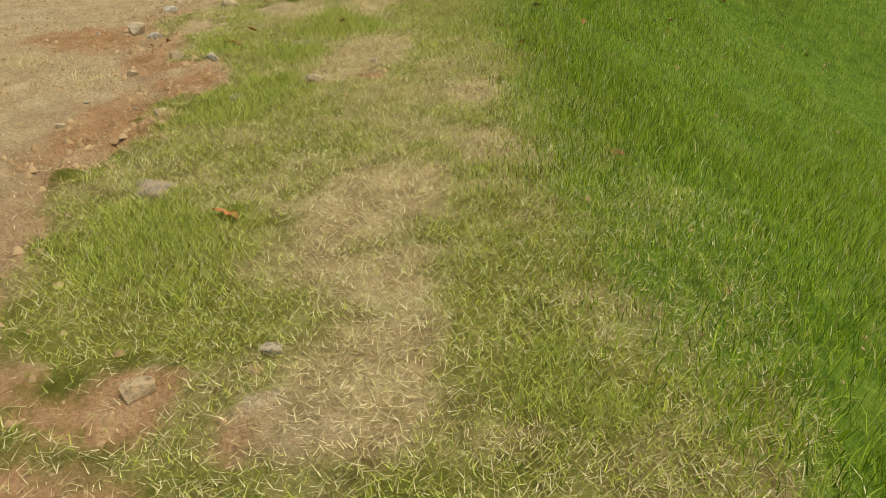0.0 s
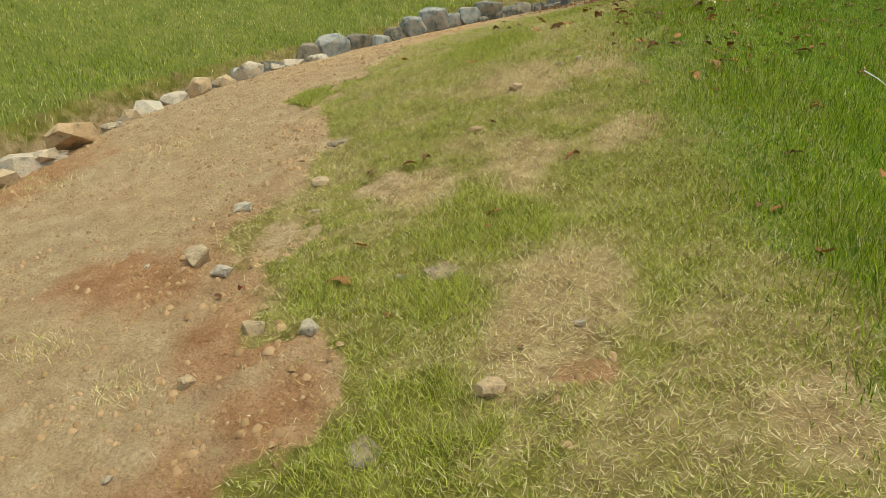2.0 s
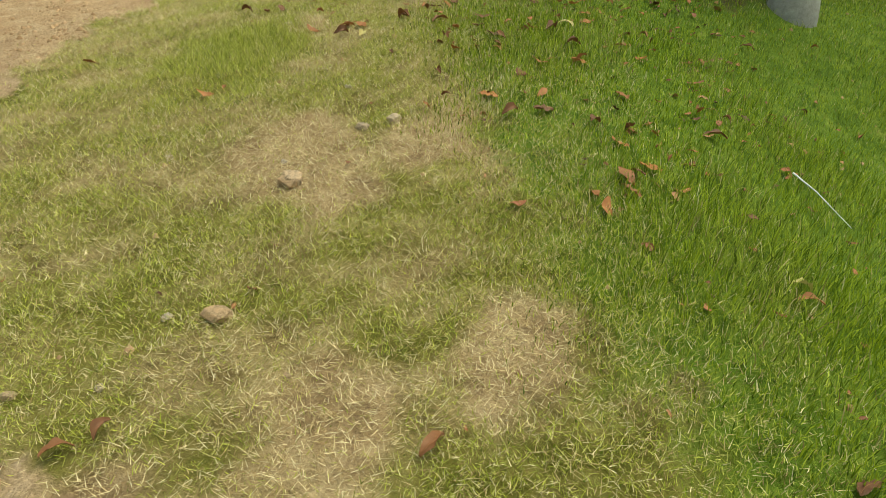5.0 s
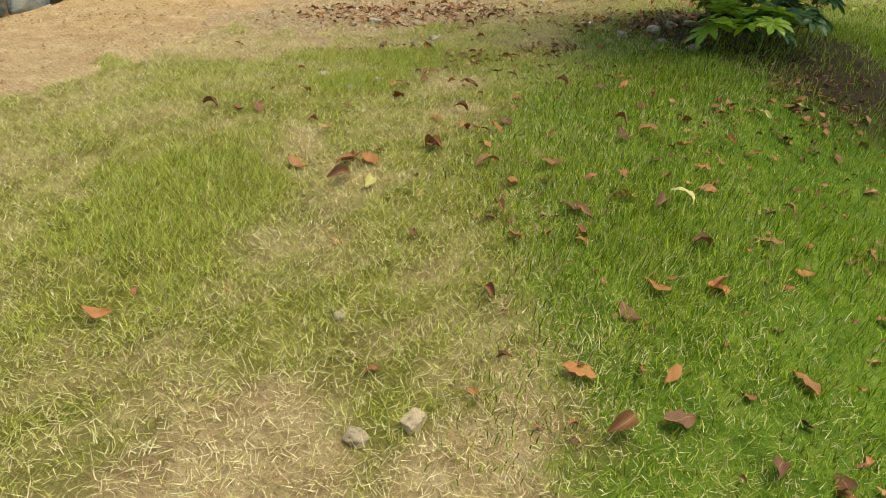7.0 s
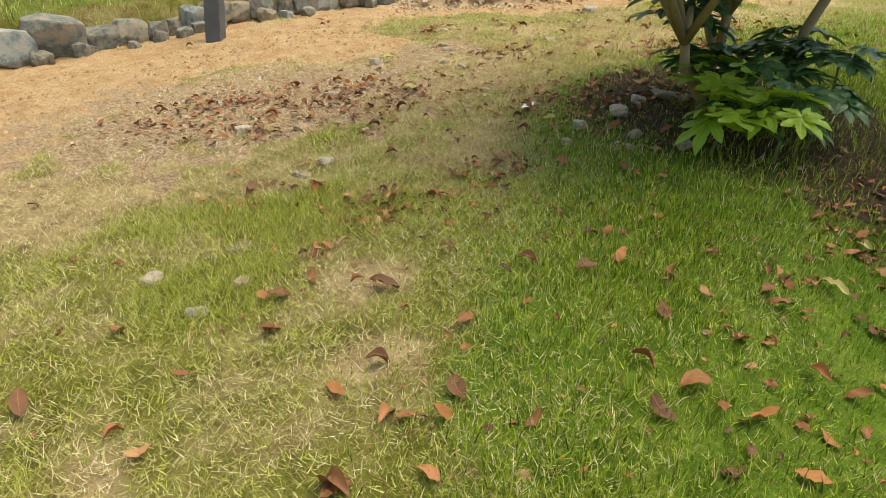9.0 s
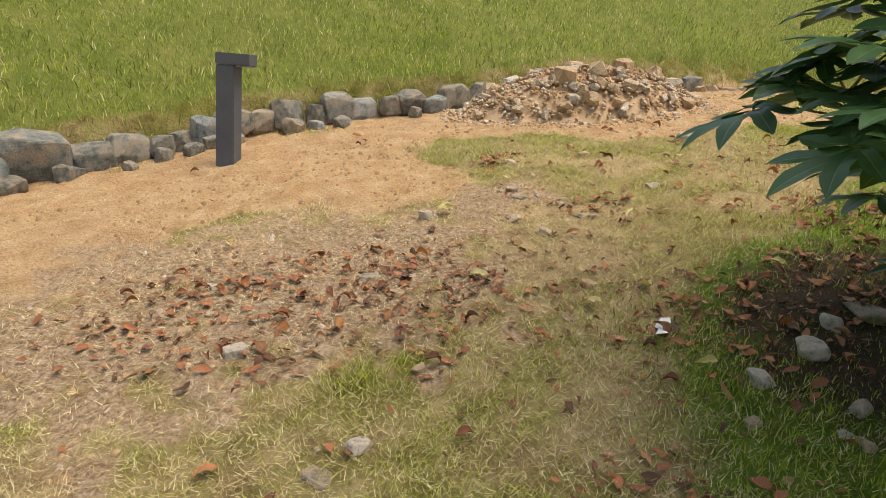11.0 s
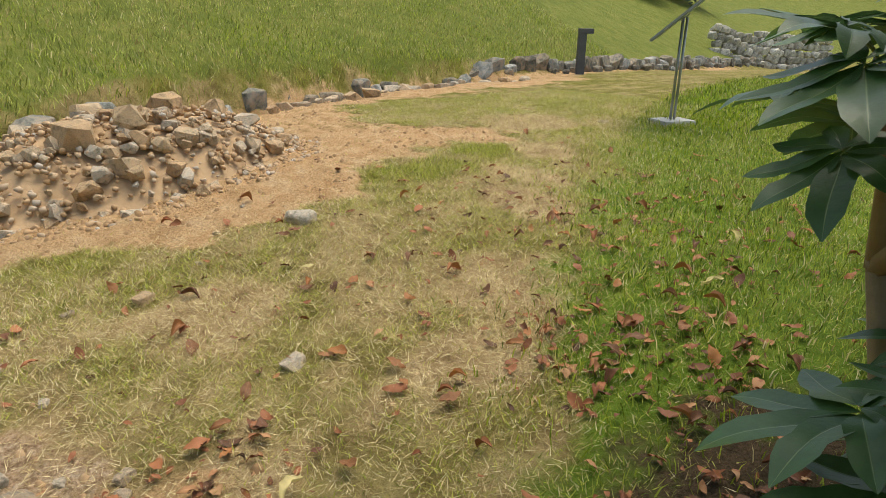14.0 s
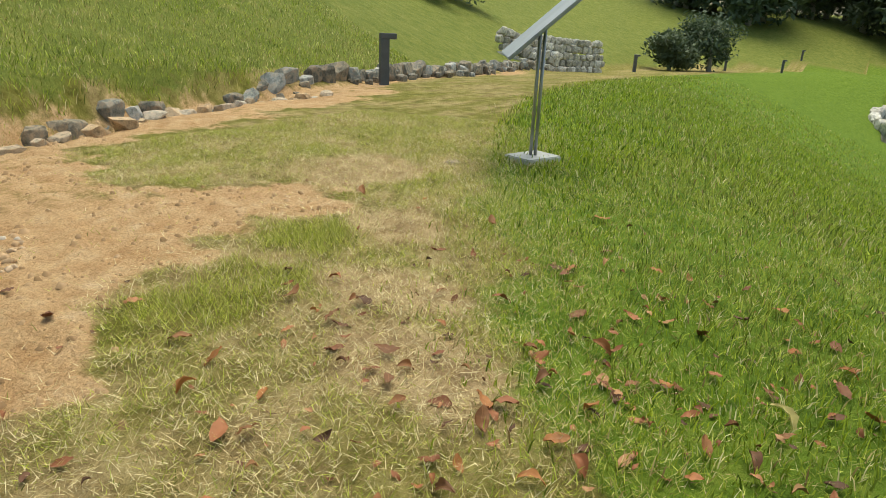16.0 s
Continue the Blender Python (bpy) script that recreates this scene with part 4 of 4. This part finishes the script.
for x, y in FALLEN:
    shed(x, y, brown, "curled dry reddish-brown leaf lying in the grass", gen.uniform(0.5, 0.85) * (1.1 if y < 12 else 0.8))
for x, y in YELLOWED:
    shed(x, y, yellow, "pale yellow fallen leaf lying in the grass", gen.uniform(0.75, 1.05))
for x, y in spots[:130]:
    shed(x, y, brown, "curled dry reddish-brown leaf lying in the grass", gen.uniform(0.4, 0.7))
mats = [pose(x, y, height(x, y) + gen.uniform(0.004, 0.022), gen.gauss(0, 16), gen.gauss(0, 16), gen.uniform(0, 360)) @ Matrix.Scale(gen.uniform(0.14, 0.28) + 0.40 * gen.random() ** 3, 4) for x, y in spots[130:]]
LITTER, nt, b = mat("leaf_litter", 0.65, 0.3)
isl = nt.nodes.new("ShaderNodeNewGeometry").outputs["Random Per Island"]
nt.links.new(ramp(nt, isl, (0.0, (0.085, 0.042, 0.022)), (0.4, (0.23, 0.085, 0.038)), (0.8, (0.36, 0.14, 0.058)), (1.0, (0.40, 0.23, 0.11))), b.inputs["Base Color"])
tagged(new("leaf_litter", strewn("leaf_litter", brown, mats, gen, LITTER, False)), "scattered broken brown leaf litter", "leaf litter", kind="stuff")

# scrap of paper
bm = bmesh.new()
rows = []
for i in range(9):
    u = i / 8
    rows.append([bm.verts.new((j * 0.02 + 0.008 * math.sin(u * 9), (u - 0.5) * 0.17, 0.02 + 0.008 * math.sin(u * 12 + j) + 0.03 * (u - 0.5) ** 2)) for j in (-1, 0, 1)])
for a, b in zip(rows[:-1], rows[1:]):
    for j in range(2):
        bm.faces.new((a[j], a[j + 1], b[j + 1], b[j]))
ob = new("paper_scrap", mesh_of("paper_scrap", bm, PAPER, False))
ob.matrix_basis = pose(-0.03, 12.66, height(-0.03, 12.66) + 0.02, 0, 0, -25)
tagged(ob, "crumpled strip of white paper lying in the grass", "litter")


# ---- tubes ----
def tube(bm, points, radii, sides=8):
    """A tapered round limb along points."""
    rings = []
    for i, p in enumerate(points):
        t = (Vector(points[min(i + 1, len(points) - 1)]) - Vector(points[max(i - 1, 0)])).normalized()
        a = t.orthogonal().normalized()
        b = t.cross(a)
        rings.append([bm.verts.new(Vector(p) + (a * math.cos(q) + b * math.sin(q)) * radii[i]) for q in [6.283185 * n / sides for n in range(sides)]])
    for r0, r1 in zip(rings[:-1], rings[1:]):
        best = min(range(sides), key=lambda o: sum((r0[n].co - r1[(n + o) % sides].co).length for n in range(sides)))
        for n in range(sides):
            bm.faces.new((r0[n], r0[(n + 1) % sides], r1[(n + 1 + best) % sides], r1[(n + best) % sides]))
    bm.faces.new(rings[-1])
    bm.faces.new(rings[0][::-1])
    bmesh.ops.recalc_face_normals(bm, faces=bm.faces)


# dead pale twig on the verge
bm = bmesh.new()
z0 = height(1.12, 8.28)
tube(bm, [(1.05, 8.42, height(1.05, 8.42) + 0.07), (1.12, 8.28, z0 + 0.08), (1.22, 8.08, height(1.22, 8.08) + 0.05)], [0.005, 0.003, 0.002], 6)
tagged(new("twig", mesh_of("twig", bm, PAPER, False)), "bleached white dead twig lying in the grass", "twig")


# ---- the big-leaved shrub ----
def palm_leaf(seed, material, lobes=9, size=0.235):
    """A deeply lobed hand-shaped blade, its stalk's end at the origin, pointing along +x."""
    gen = random.Random(seed)
    bm = bmesh.new()
    layer = bm.verts.layers.float.new("rib")
    droop = gen.uniform(0.05, 0.5)
    for n in range(lobes):
        f = n / (lobes - 1) * 2 - 1
        a = f * math.radians(138) + gen.uniform(-0.06, 0.06)
        length = size * (1.12 - 0.42 * abs(f)) * gen.uniform(0.92, 1.08)
        d, s = Vector((math.cos(a), math.sin(a), 0)), Vector((-math.sin(a), math.cos(a), 0))
        rows = []
        for u, w in ((0.0, 0.004), (0.18, 0.115), (0.32, 0.165), (0.44, 0.165), (0.55, 0.14), (0.67, 0.16), (0.8, 0.125), (0.92, 0.06), (1.0, 0.006)):
            r, half = length * u, length * w * gen.uniform(0.93, 1.07)
            z = -droop * r * r / size * 0.45 + 0.010 * math.sin(u * 5 + n)
            line = []
            for j in (-1, -0.12, 0, 0.12, 1):
                v = bm.verts.new(d * r + s * (half * j) + Vector((0, 0, z + abs(j) * half * 0.16 + 0.0015 * (n % 3))))
                v[layer] = 1.0 if j == 0 else 0.86 if abs(j) < 1 else 0.0
                line.append(v)
            rows.append(line)
        for p, q in zip(rows[:-1], rows[1:]):
            for j in range(4):
                bm.faces.new((p[j], q[j], q[j + 1], p[j + 1]))
    return mesh_of("leaf", bm, material, False)


old_leaves = [palm_leaf(500 + i, FATSIA, 9 if i % 2 else 8) for i in range(5)]
new_leaves = [palm_leaf(520 + i, FATSIA_NEW, 8, 0.19) for i in range(3)]
shrub = tagged(new("shrub"), "tall evergreen shrub with glossy hand-shaped leaves", "shrub")
gen = random.Random(12)
BASE = Vector((1.0, 12.35, height(1.0, 12.35)))
heads = [(0.12, 11.75, 1.22, 0), (0.3, 12.15, 1.5, 0), (0.5, 12.0, 1.7, 1), (0.95, 12.7, 1.75, 1), (1.2, 11.9, 1.55, 1), (0.7, 11.55, 1.25, 0), (1.55, 12.5, 1.35, 2), (1.1, 12.98, 1.4, 3), (1.75, 12.0, 1.55, 2), (0.2, 12.25, 1.2, 0), (1.35, 12.4, 2.0, 1), (0.8, 12.15, 2.05, 1), (0.35, 12.3, 1.8, 3), (1.6, 12.9, 1.7, 2), (0.86, 12.6, 0.88, 0)]
forks = []
for i, (dx, dy) in enumerate(((-0.12, -0.1), (0.05, 0.02), (0.3, -0.05), (0.1, 0.3))):
    foot = BASE + Vector((dx, dy, 0))
    foot.z = height(foot.x, foot.y) - 0.05
    top = foot + Vector((dx * 0.9 - 0.12, dy * 0.9, 0.5 + 0.1 * i))
    forks.append(top)
    bm = bmesh.new()
    tube(bm, [foot, foot.lerp(top, 0.35) + Vector((0.03, -0.02, 0)), foot.lerp(top, 0.7) + Vector((-0.02, 0.02, 0)), top], [0.036, 0.031, 0.029, 0.027])
    part("stem", mesh_of("stem", bm, STEM, False), shrub)
for hx, hy, hz, f in heads:
    top, fork = Vector((hx, hy, hz)), forks[f]
    bm = bmesh.new()
    sag = Vector((0, 0, 0.06))
    tube(bm, [fork - Vector((0, 0, 0.02)), fork.lerp(top, 0.35) + sag * 0.4, fork.lerp(top, 0.7) + sag * 0.4, top], [0.025, 0.021, 0.018, 0.014], 7)
    part("branch", mesh_of("branch", bm, STEM, False), shrub)
    count = gen.randint(9, 12)
    for n in range(count):
        a = 2.4 * n + gen.uniform(-0.3, 0.3)
        rise = 0.75 - 1.15 * n / count + gen.uniform(-0.15, 0.15)
        reach = gen.uniform(0.12, 0.25)
        start = top - Vector((0, 0, 0.10 * n / count))
        way = Vector((math.cos(a) * math.cos(rise), math.sin(a) * math.cos(rise), math.sin(rise)))
        end = start + way * reach
        stalk = bmesh.new()
        tube(stalk, [start, start.lerp(end, 0.5) + Vector((0, 0, 0.015)), end], [0.0045, 0.0035, 0.003], 5)
        part("stalk", mesh_of("stalk", stalk, PETIOLE, False), shrub)
        size = gen.uniform(0.7, 1.1)
        m = pose(*end, 0, math.degrees(-rise) * 0.3 + gen.uniform(0, 30), math.degrees(a)) @ pose(0, 0, 0, gen.uniform(-18, 18)) @ Matrix.Scale(size, 4)
        part("leaf", gen.choice(old_leaves), shrub, m)
# young shoots at its foot
low = tagged(new("young_shrub"), "low young shoots with bright yellow-green lobed leaves", "shrub")
for sx, sy, sz, young in ((0.80, 12.05, 0.36, 1), (0.98, 11.88, 0.30, 1), (0.72, 11.78, 0.26, 1), (1.2, 11.75, 0.34, 0), (1.15, 12.05, 0.42, 0), (0.95, 11.6, 0.3, 1), (1.4, 11.95, 0.45, 0), (1.35, 12.3, 0.5, 0), (0.9, 12.35, 0.4, 0)):
    foot = Vector((sx, sy, height(sx, sy)))
    top = foot + Vector((gen.uniform(-0.05, 0.05), gen.uniform(-0.05, 0.05), sz * 0.75))
    bm = bmesh.new()
    tube(bm, [foot - Vector((0, 0, 0.03)), foot.lerp(top, 0.5) + Vector((0.01, 0, 0)), top], [0.010, 0.008, 0.006], 6)
    part("stem", mesh_of("stem", bm, PETIOLE, False), low)
    for n in range(7):
        a = 2.4 * n + gen.uniform(-0.3, 0.3)
        rise = gen.uniform(-0.2, 0.7)
        end = top + Vector((math.cos(a) * math.cos(rise), math.sin(a) * math.cos(rise), math.sin(rise))) * gen.uniform(0.08, 0.16)
        stalk = bmesh.new()
        tube(stalk, [top, end], [0.003, 0.0025], 5)
        part("stalk", mesh_of("stalk", stalk, PETIOLE, False), low)
        data = gen.choice(new_leaves) if young and n < 5 else gen.choice(old_leaves)
        m = pose(*end, 0, gen.uniform(5, 40), math.degrees(a)) @ Matrix.Scale(gen.uniform(0.75, 1.1) * (1 if data in new_leaves else 0.75), 4)
        part("leaf", data, low, m)


# ---- trees ----
def leafy(bm, centre, radius, count, size, gen, squash=0.75):
    layer = bm.verts.layers.float.get("rib") or bm.verts.layers.float.new("rib")
    for _ in range(count):
        d = Vector((gen.gauss(0, 1), gen.gauss(0, 1), gen.gauss(0, 1))).normalized() * radius * gen.random() ** 0.4
        p = Vector(centre) + Vector((d.x, d.y, d.z * squash))
        m = Matrix.Translation(p) @ Euler((gen.uniform(-1, 1), gen.uniform(-1, 1), gen.uniform(0, 6.28))).to_matrix().to_4x4()
        s = size * gen.uniform(0.6, 1.3)
        vs = [bm.verts.new(m @ Vector(c)) for c in ((-s, 0, 0), (0, -s * 0.4, 0.1 * s), (s, 0, 0), (0, s * 0.4, 0.1 * s))]
        vs[0][layer] = 0.2
        bm.faces.new(vs)


TX, TY = 2.06, 11.07
tree = tagged(new("tree"), "tree with a stout pale grey trunk on the bank", "tree")
tz = height(TX, TY)
bm = bmesh.new()
tube(bm, [(TX, TY, tz - 0.6), (TX, TY, tz + 0.03), (TX + 0.02, TY, tz + 0.35), (TX + 0.08, TY + 0.05, tz + 1.2), (TX + 0.14, TY + 0.1, tz + 2.4)], [0.30, 0.22, 0.165, 0.145, 0.12], 22)
for v in bm.verts:
    v.co += 0.035 * Vector((noise.noise(v.co * 6), noise.noise(v.co * 6 + Vector((5, 0, 0))), 0))
part("trunk", mesh_of("trunk", bm, BARK, False), tree)
gen = random.Random(14)
# unseen crown on the trunk, denser on the +y side to shade the shrub
crown = bmesh.new()
for n in range(6):
    a = n * 1.05 + gen.uniform(-0.2, 0.2)
    p0 = Vector((TX + 0.12, TY + 0.08, tz + 2.1 + 0.05 * n))
    p2 = p0 + Vector((math.cos(a) * 1.9, math.sin(a) * 1.9, gen.uniform(0.9, 1.6)))
    bm = bmesh.new()
    tube(bm, [p0, p0.lerp(p2, 0.5) + Vector((0, 0, 0.15)), p2], [0.07, 0.05, 0.02], 8)
    part("limb", mesh_of("limb", bm, BARK, False), tree)
    for q in (0.6, 0.85, 1.1):
        leafy(crown, p0.lerp(p2, q) + Vector((0, 0, 0.1)), 0.85, 260 if math.sin(a) > 0.2 else 14, 0.085, gen)
# unseen extra leaf clusters, added to darken the ground under the shrub
for cx, cy, cz in ((1.3, 12.3, 3.3), (0.8, 12.8, 3.4), (0.5, 12.5, 3.5), (0.9, 12.1, 3.6), (1.7, 12.6, 3.3)):
    leafy(crown, (cx, cy, tz + cz), 0.8, 330, 0.09, gen)
part("crown", mesh_of("crown", crown, CROWN, False), tree)


# ---- bollard lamps ----
def bollard(x, y, turn, tilt=0.0):
    ob = tagged(new("bollard_light"), "dark grey square steel bollard light with overhanging head", "bollard light", "bollard lights along the path")
    z = height(x, y)

    def block(name, material, lo, hi, chamfer):
        bm = bmesh.new()
        bmesh.ops.create_cube(bm, size=1)
        for v in bm.verts:
            v.co = [lo[i] + (v.co[i] + 0.5) * (hi[i] - lo[i]) for i in range(3)]
        bmesh.ops.bevel(bm, geom=list(bm.edges), offset=chamfer, segments=2, affect="EDGES")
        part(name, mesh_of(name, bm, material), ob)

    block("post", STEEL, (-0.075, -0.075, -0.12), (0.075, 0.075, 0.76), 0.006)
    block("head", STEEL, (-0.078, -0.08, 0.762), (0.20, 0.08, 0.85), 0.006)
    block("lens", LENS, (0.085, -0.06, 0.752), (0.185, 0.06, 0.7605), 0.002)
    block("cover_plate", STEEL, (-0.078, -0.03, 0.05), (-0.0755, 0.03, 0.2), 0.001)
    ob.matrix_basis = pose(x, y, z, tilt, 0, turn)
    return ob


bollard(-2.49, 15.72, -12, -6)
for x, y, turn in ((10.3, 21.05, -40), (35.3, 24.0, -60), (50.0, 22.2, -70), (51.5, 18.9, -80), (66.0, 19.0, -80)):
    bollard(x, y, turn)

# ---- information board on its post ----
sign = tagged(new("information_board"), "slanting grey information board on twin steel tubes", "sign board")
SX, SY = 5.54, 16.09
sz = height(SX, SY)
across = Vector((0.5, -0.87, 0))
for o in (-0.018, 0.018):
    bm = bmesh.new()
    foot = Vector((SX, SY, sz)) + across * o
    tube(bm, [foot - Vector((0, 0, 0.05)), foot + Vector((0, 0, 0.5)), foot + Vector((0, 0, 0.985))], [0.013, 0.013, 0.013], 12)
    part("tube", mesh_of("tube", bm, PIPE, False), sign)
bm = bmesh.new()
bmesh.ops.create_cube(bm, size=1)
for v in bm.verts:
    v.co = (v.co.x * 0.36, v.co.y * 0.28, v.co.z * 0.05)
bmesh.ops.bevel(bm, geom=list(bm.edges), offset=0.008, segments=2, affect="EDGES")
part("base_pad", mesh_of("base_pad", bm, CONCRETE), sign, pose(SX, SY, sz + 0.02, 0, 0, -20), "pale concrete footing pad")
bm = bmesh.new()
bmesh.ops.create_cube(bm, size=1)
for v in bm.verts:
    v.co = (v.co.x * 0.72, v.co.y * 0.9, v.co.z * 0.025)
bmesh.ops.bevel(bm, geom=list(bm.edges), offset=0.006, segments=2, affect="EDGES")
part("panel", mesh_of("panel", bm, PANEL), sign, pose(SX, SY, sz + 1.02, 0, 0, math.degrees(math.atan2(-0.87, 0.5))) @ pose(0, 0, 0, 0, -42, 0), "flat grey slanting panel")
bm = bmesh.new()
bmesh.ops.create_cube(bm, size=1)
for v in bm.verts:
    v.co = (v.co.x * 0.10, v.co.y * 0.12, v.co.z * 0.012)
part("bracket", mesh_of("bracket", bm, PIPE), sign, pose(SX, SY, sz + 0.985, 0, 0, math.degrees(math.atan2(-0.87, 0.5))) @ pose(0, 0, 0, 0, -42, 0))

# ---- far stone wall, bushes, woods and pond ----
gen = random.Random(21)
wall = tagged(new("stone_wall"), "dry wall of pale blocks at the foot of the hill", "stone wall")
blocks = [rock("block", WALLSTONE, 600 + i, 24, 1.0, 0.7, 0.85) for i in range(8)]
A, B = Vector((23.4, 26.2, 0)), Vector((29.6, 24.6, 0))
n = 17
for i in range(n):
    p = A.lerp(B, i / (n - 1))
    z0 = height(p.x, p.y - 0.9) - 0.1
    rows_here = 5 if i > 5 else 4
    for r in range(rows_here):
        put(gen.choice(blocks), wall, "block", p.x + gen.uniform(-0.05, 0.05) + 0.18 * (r % 2), p.y - 0.75 + gen.uniform(-0.06, 0.06) + 0.05 * r, z0 + 0.27 * r, gen.uniform(0.40, 0.52), math.degrees(math.atan2(B.y - A.y, B.x - A.x)) + gen.uniform(-10, 10), gen, 7, (1, 1, 0.85))


def bush(x, y, r, tall, seed, label, name="bush", material=HAZY_FARLEAF, leaf=0.16, clusters=20, count=170, low=0.2):
    gen = random.Random(seed)
    z = height(x, y)
    ob = tagged(new(name), label, name)
    bm = bmesh.new()
    tube(bm, [(x, y, z - 0.2), (x + 0.05, y, z + tall * 0.3), (x, y + 0.1, z + tall * 0.6)], [0.1 + 0.02 * tall, 0.08 + 0.01 * tall, 0.03], 8)
    part("trunk", mesh_of("trunk", bm, BARK, False), ob)
    bm = bmesh.new()
    for _ in range(clusters):
        a, q = gen.uniform(0, 6.283), math.sqrt(gen.random()) * 0.75
        leafy(bm, (x + r * q * math.cos(a), y + r * q * math.sin(a), z + tall * gen.uniform(low, 0.88)), r * gen.uniform(0.3, 0.52), count, leaf, gen, 0.9)
    part("crown", mesh_of("crown", bm, material, False), ob)
    return ob


bush(45.0, 22.3, 2.3, 3.4, 1, "rounded dark green evergreen bush on the slope")
bush(42.3, 24.0, 1.5, 2.2, 2, "rounded dark green evergreen bush on the slope")
bush(27.5, 32.0, 2.0, 2.6, 3, "dark green thicket high on the slope")
bush(31.5, 32.5, 2.4, 2.8, 4, "dark green thicket high on the slope")
gen = random.Random(22)
for i in range(20):
    a = math.radians(76 + 1.35 * i + gen.uniform(-0.5, 0.5))
    d = gen.uniform(74, 96)
    bush(0.7 + d * math.sin(a), 14 + d * math.cos(a), gen.uniform(3.5, 5.5), gen.uniform(9, 14), 30 + i, "tall dark green tree in the far wood", "tree", HAZY_FARLEAF, 0.40, 30, 130, 0.1)
bm = bmesh.new()
bmesh.ops.create_circle(bm, cap_ends=True, segments=48, radius=12)
for v in bm.verts:
    v.co = (47 + v.co.x, 4 + v.co.y * 0.75, -4.7)
tagged(new("pond", mesh_of("pond", bm, WATER)), "dark still pond below the bank", "water", kind="structure")
bank = tagged(new("pond_wall"), "low pale stone wall around the pond", "stone wall", kind="structure")
for i in range(60):
    a = math.radians(15 + i * 3.0)
    x, y = 47 + 12.2 * math.cos(a), 4 + 9.2 * math.sin(a)
    for r in range(3):
        put(gen.choice(blocks), bank, "block", x, y, -5.0 + 0.75 * r, gen.uniform(0.9, 1.15), math.degrees(a) + 90, gen, 6)
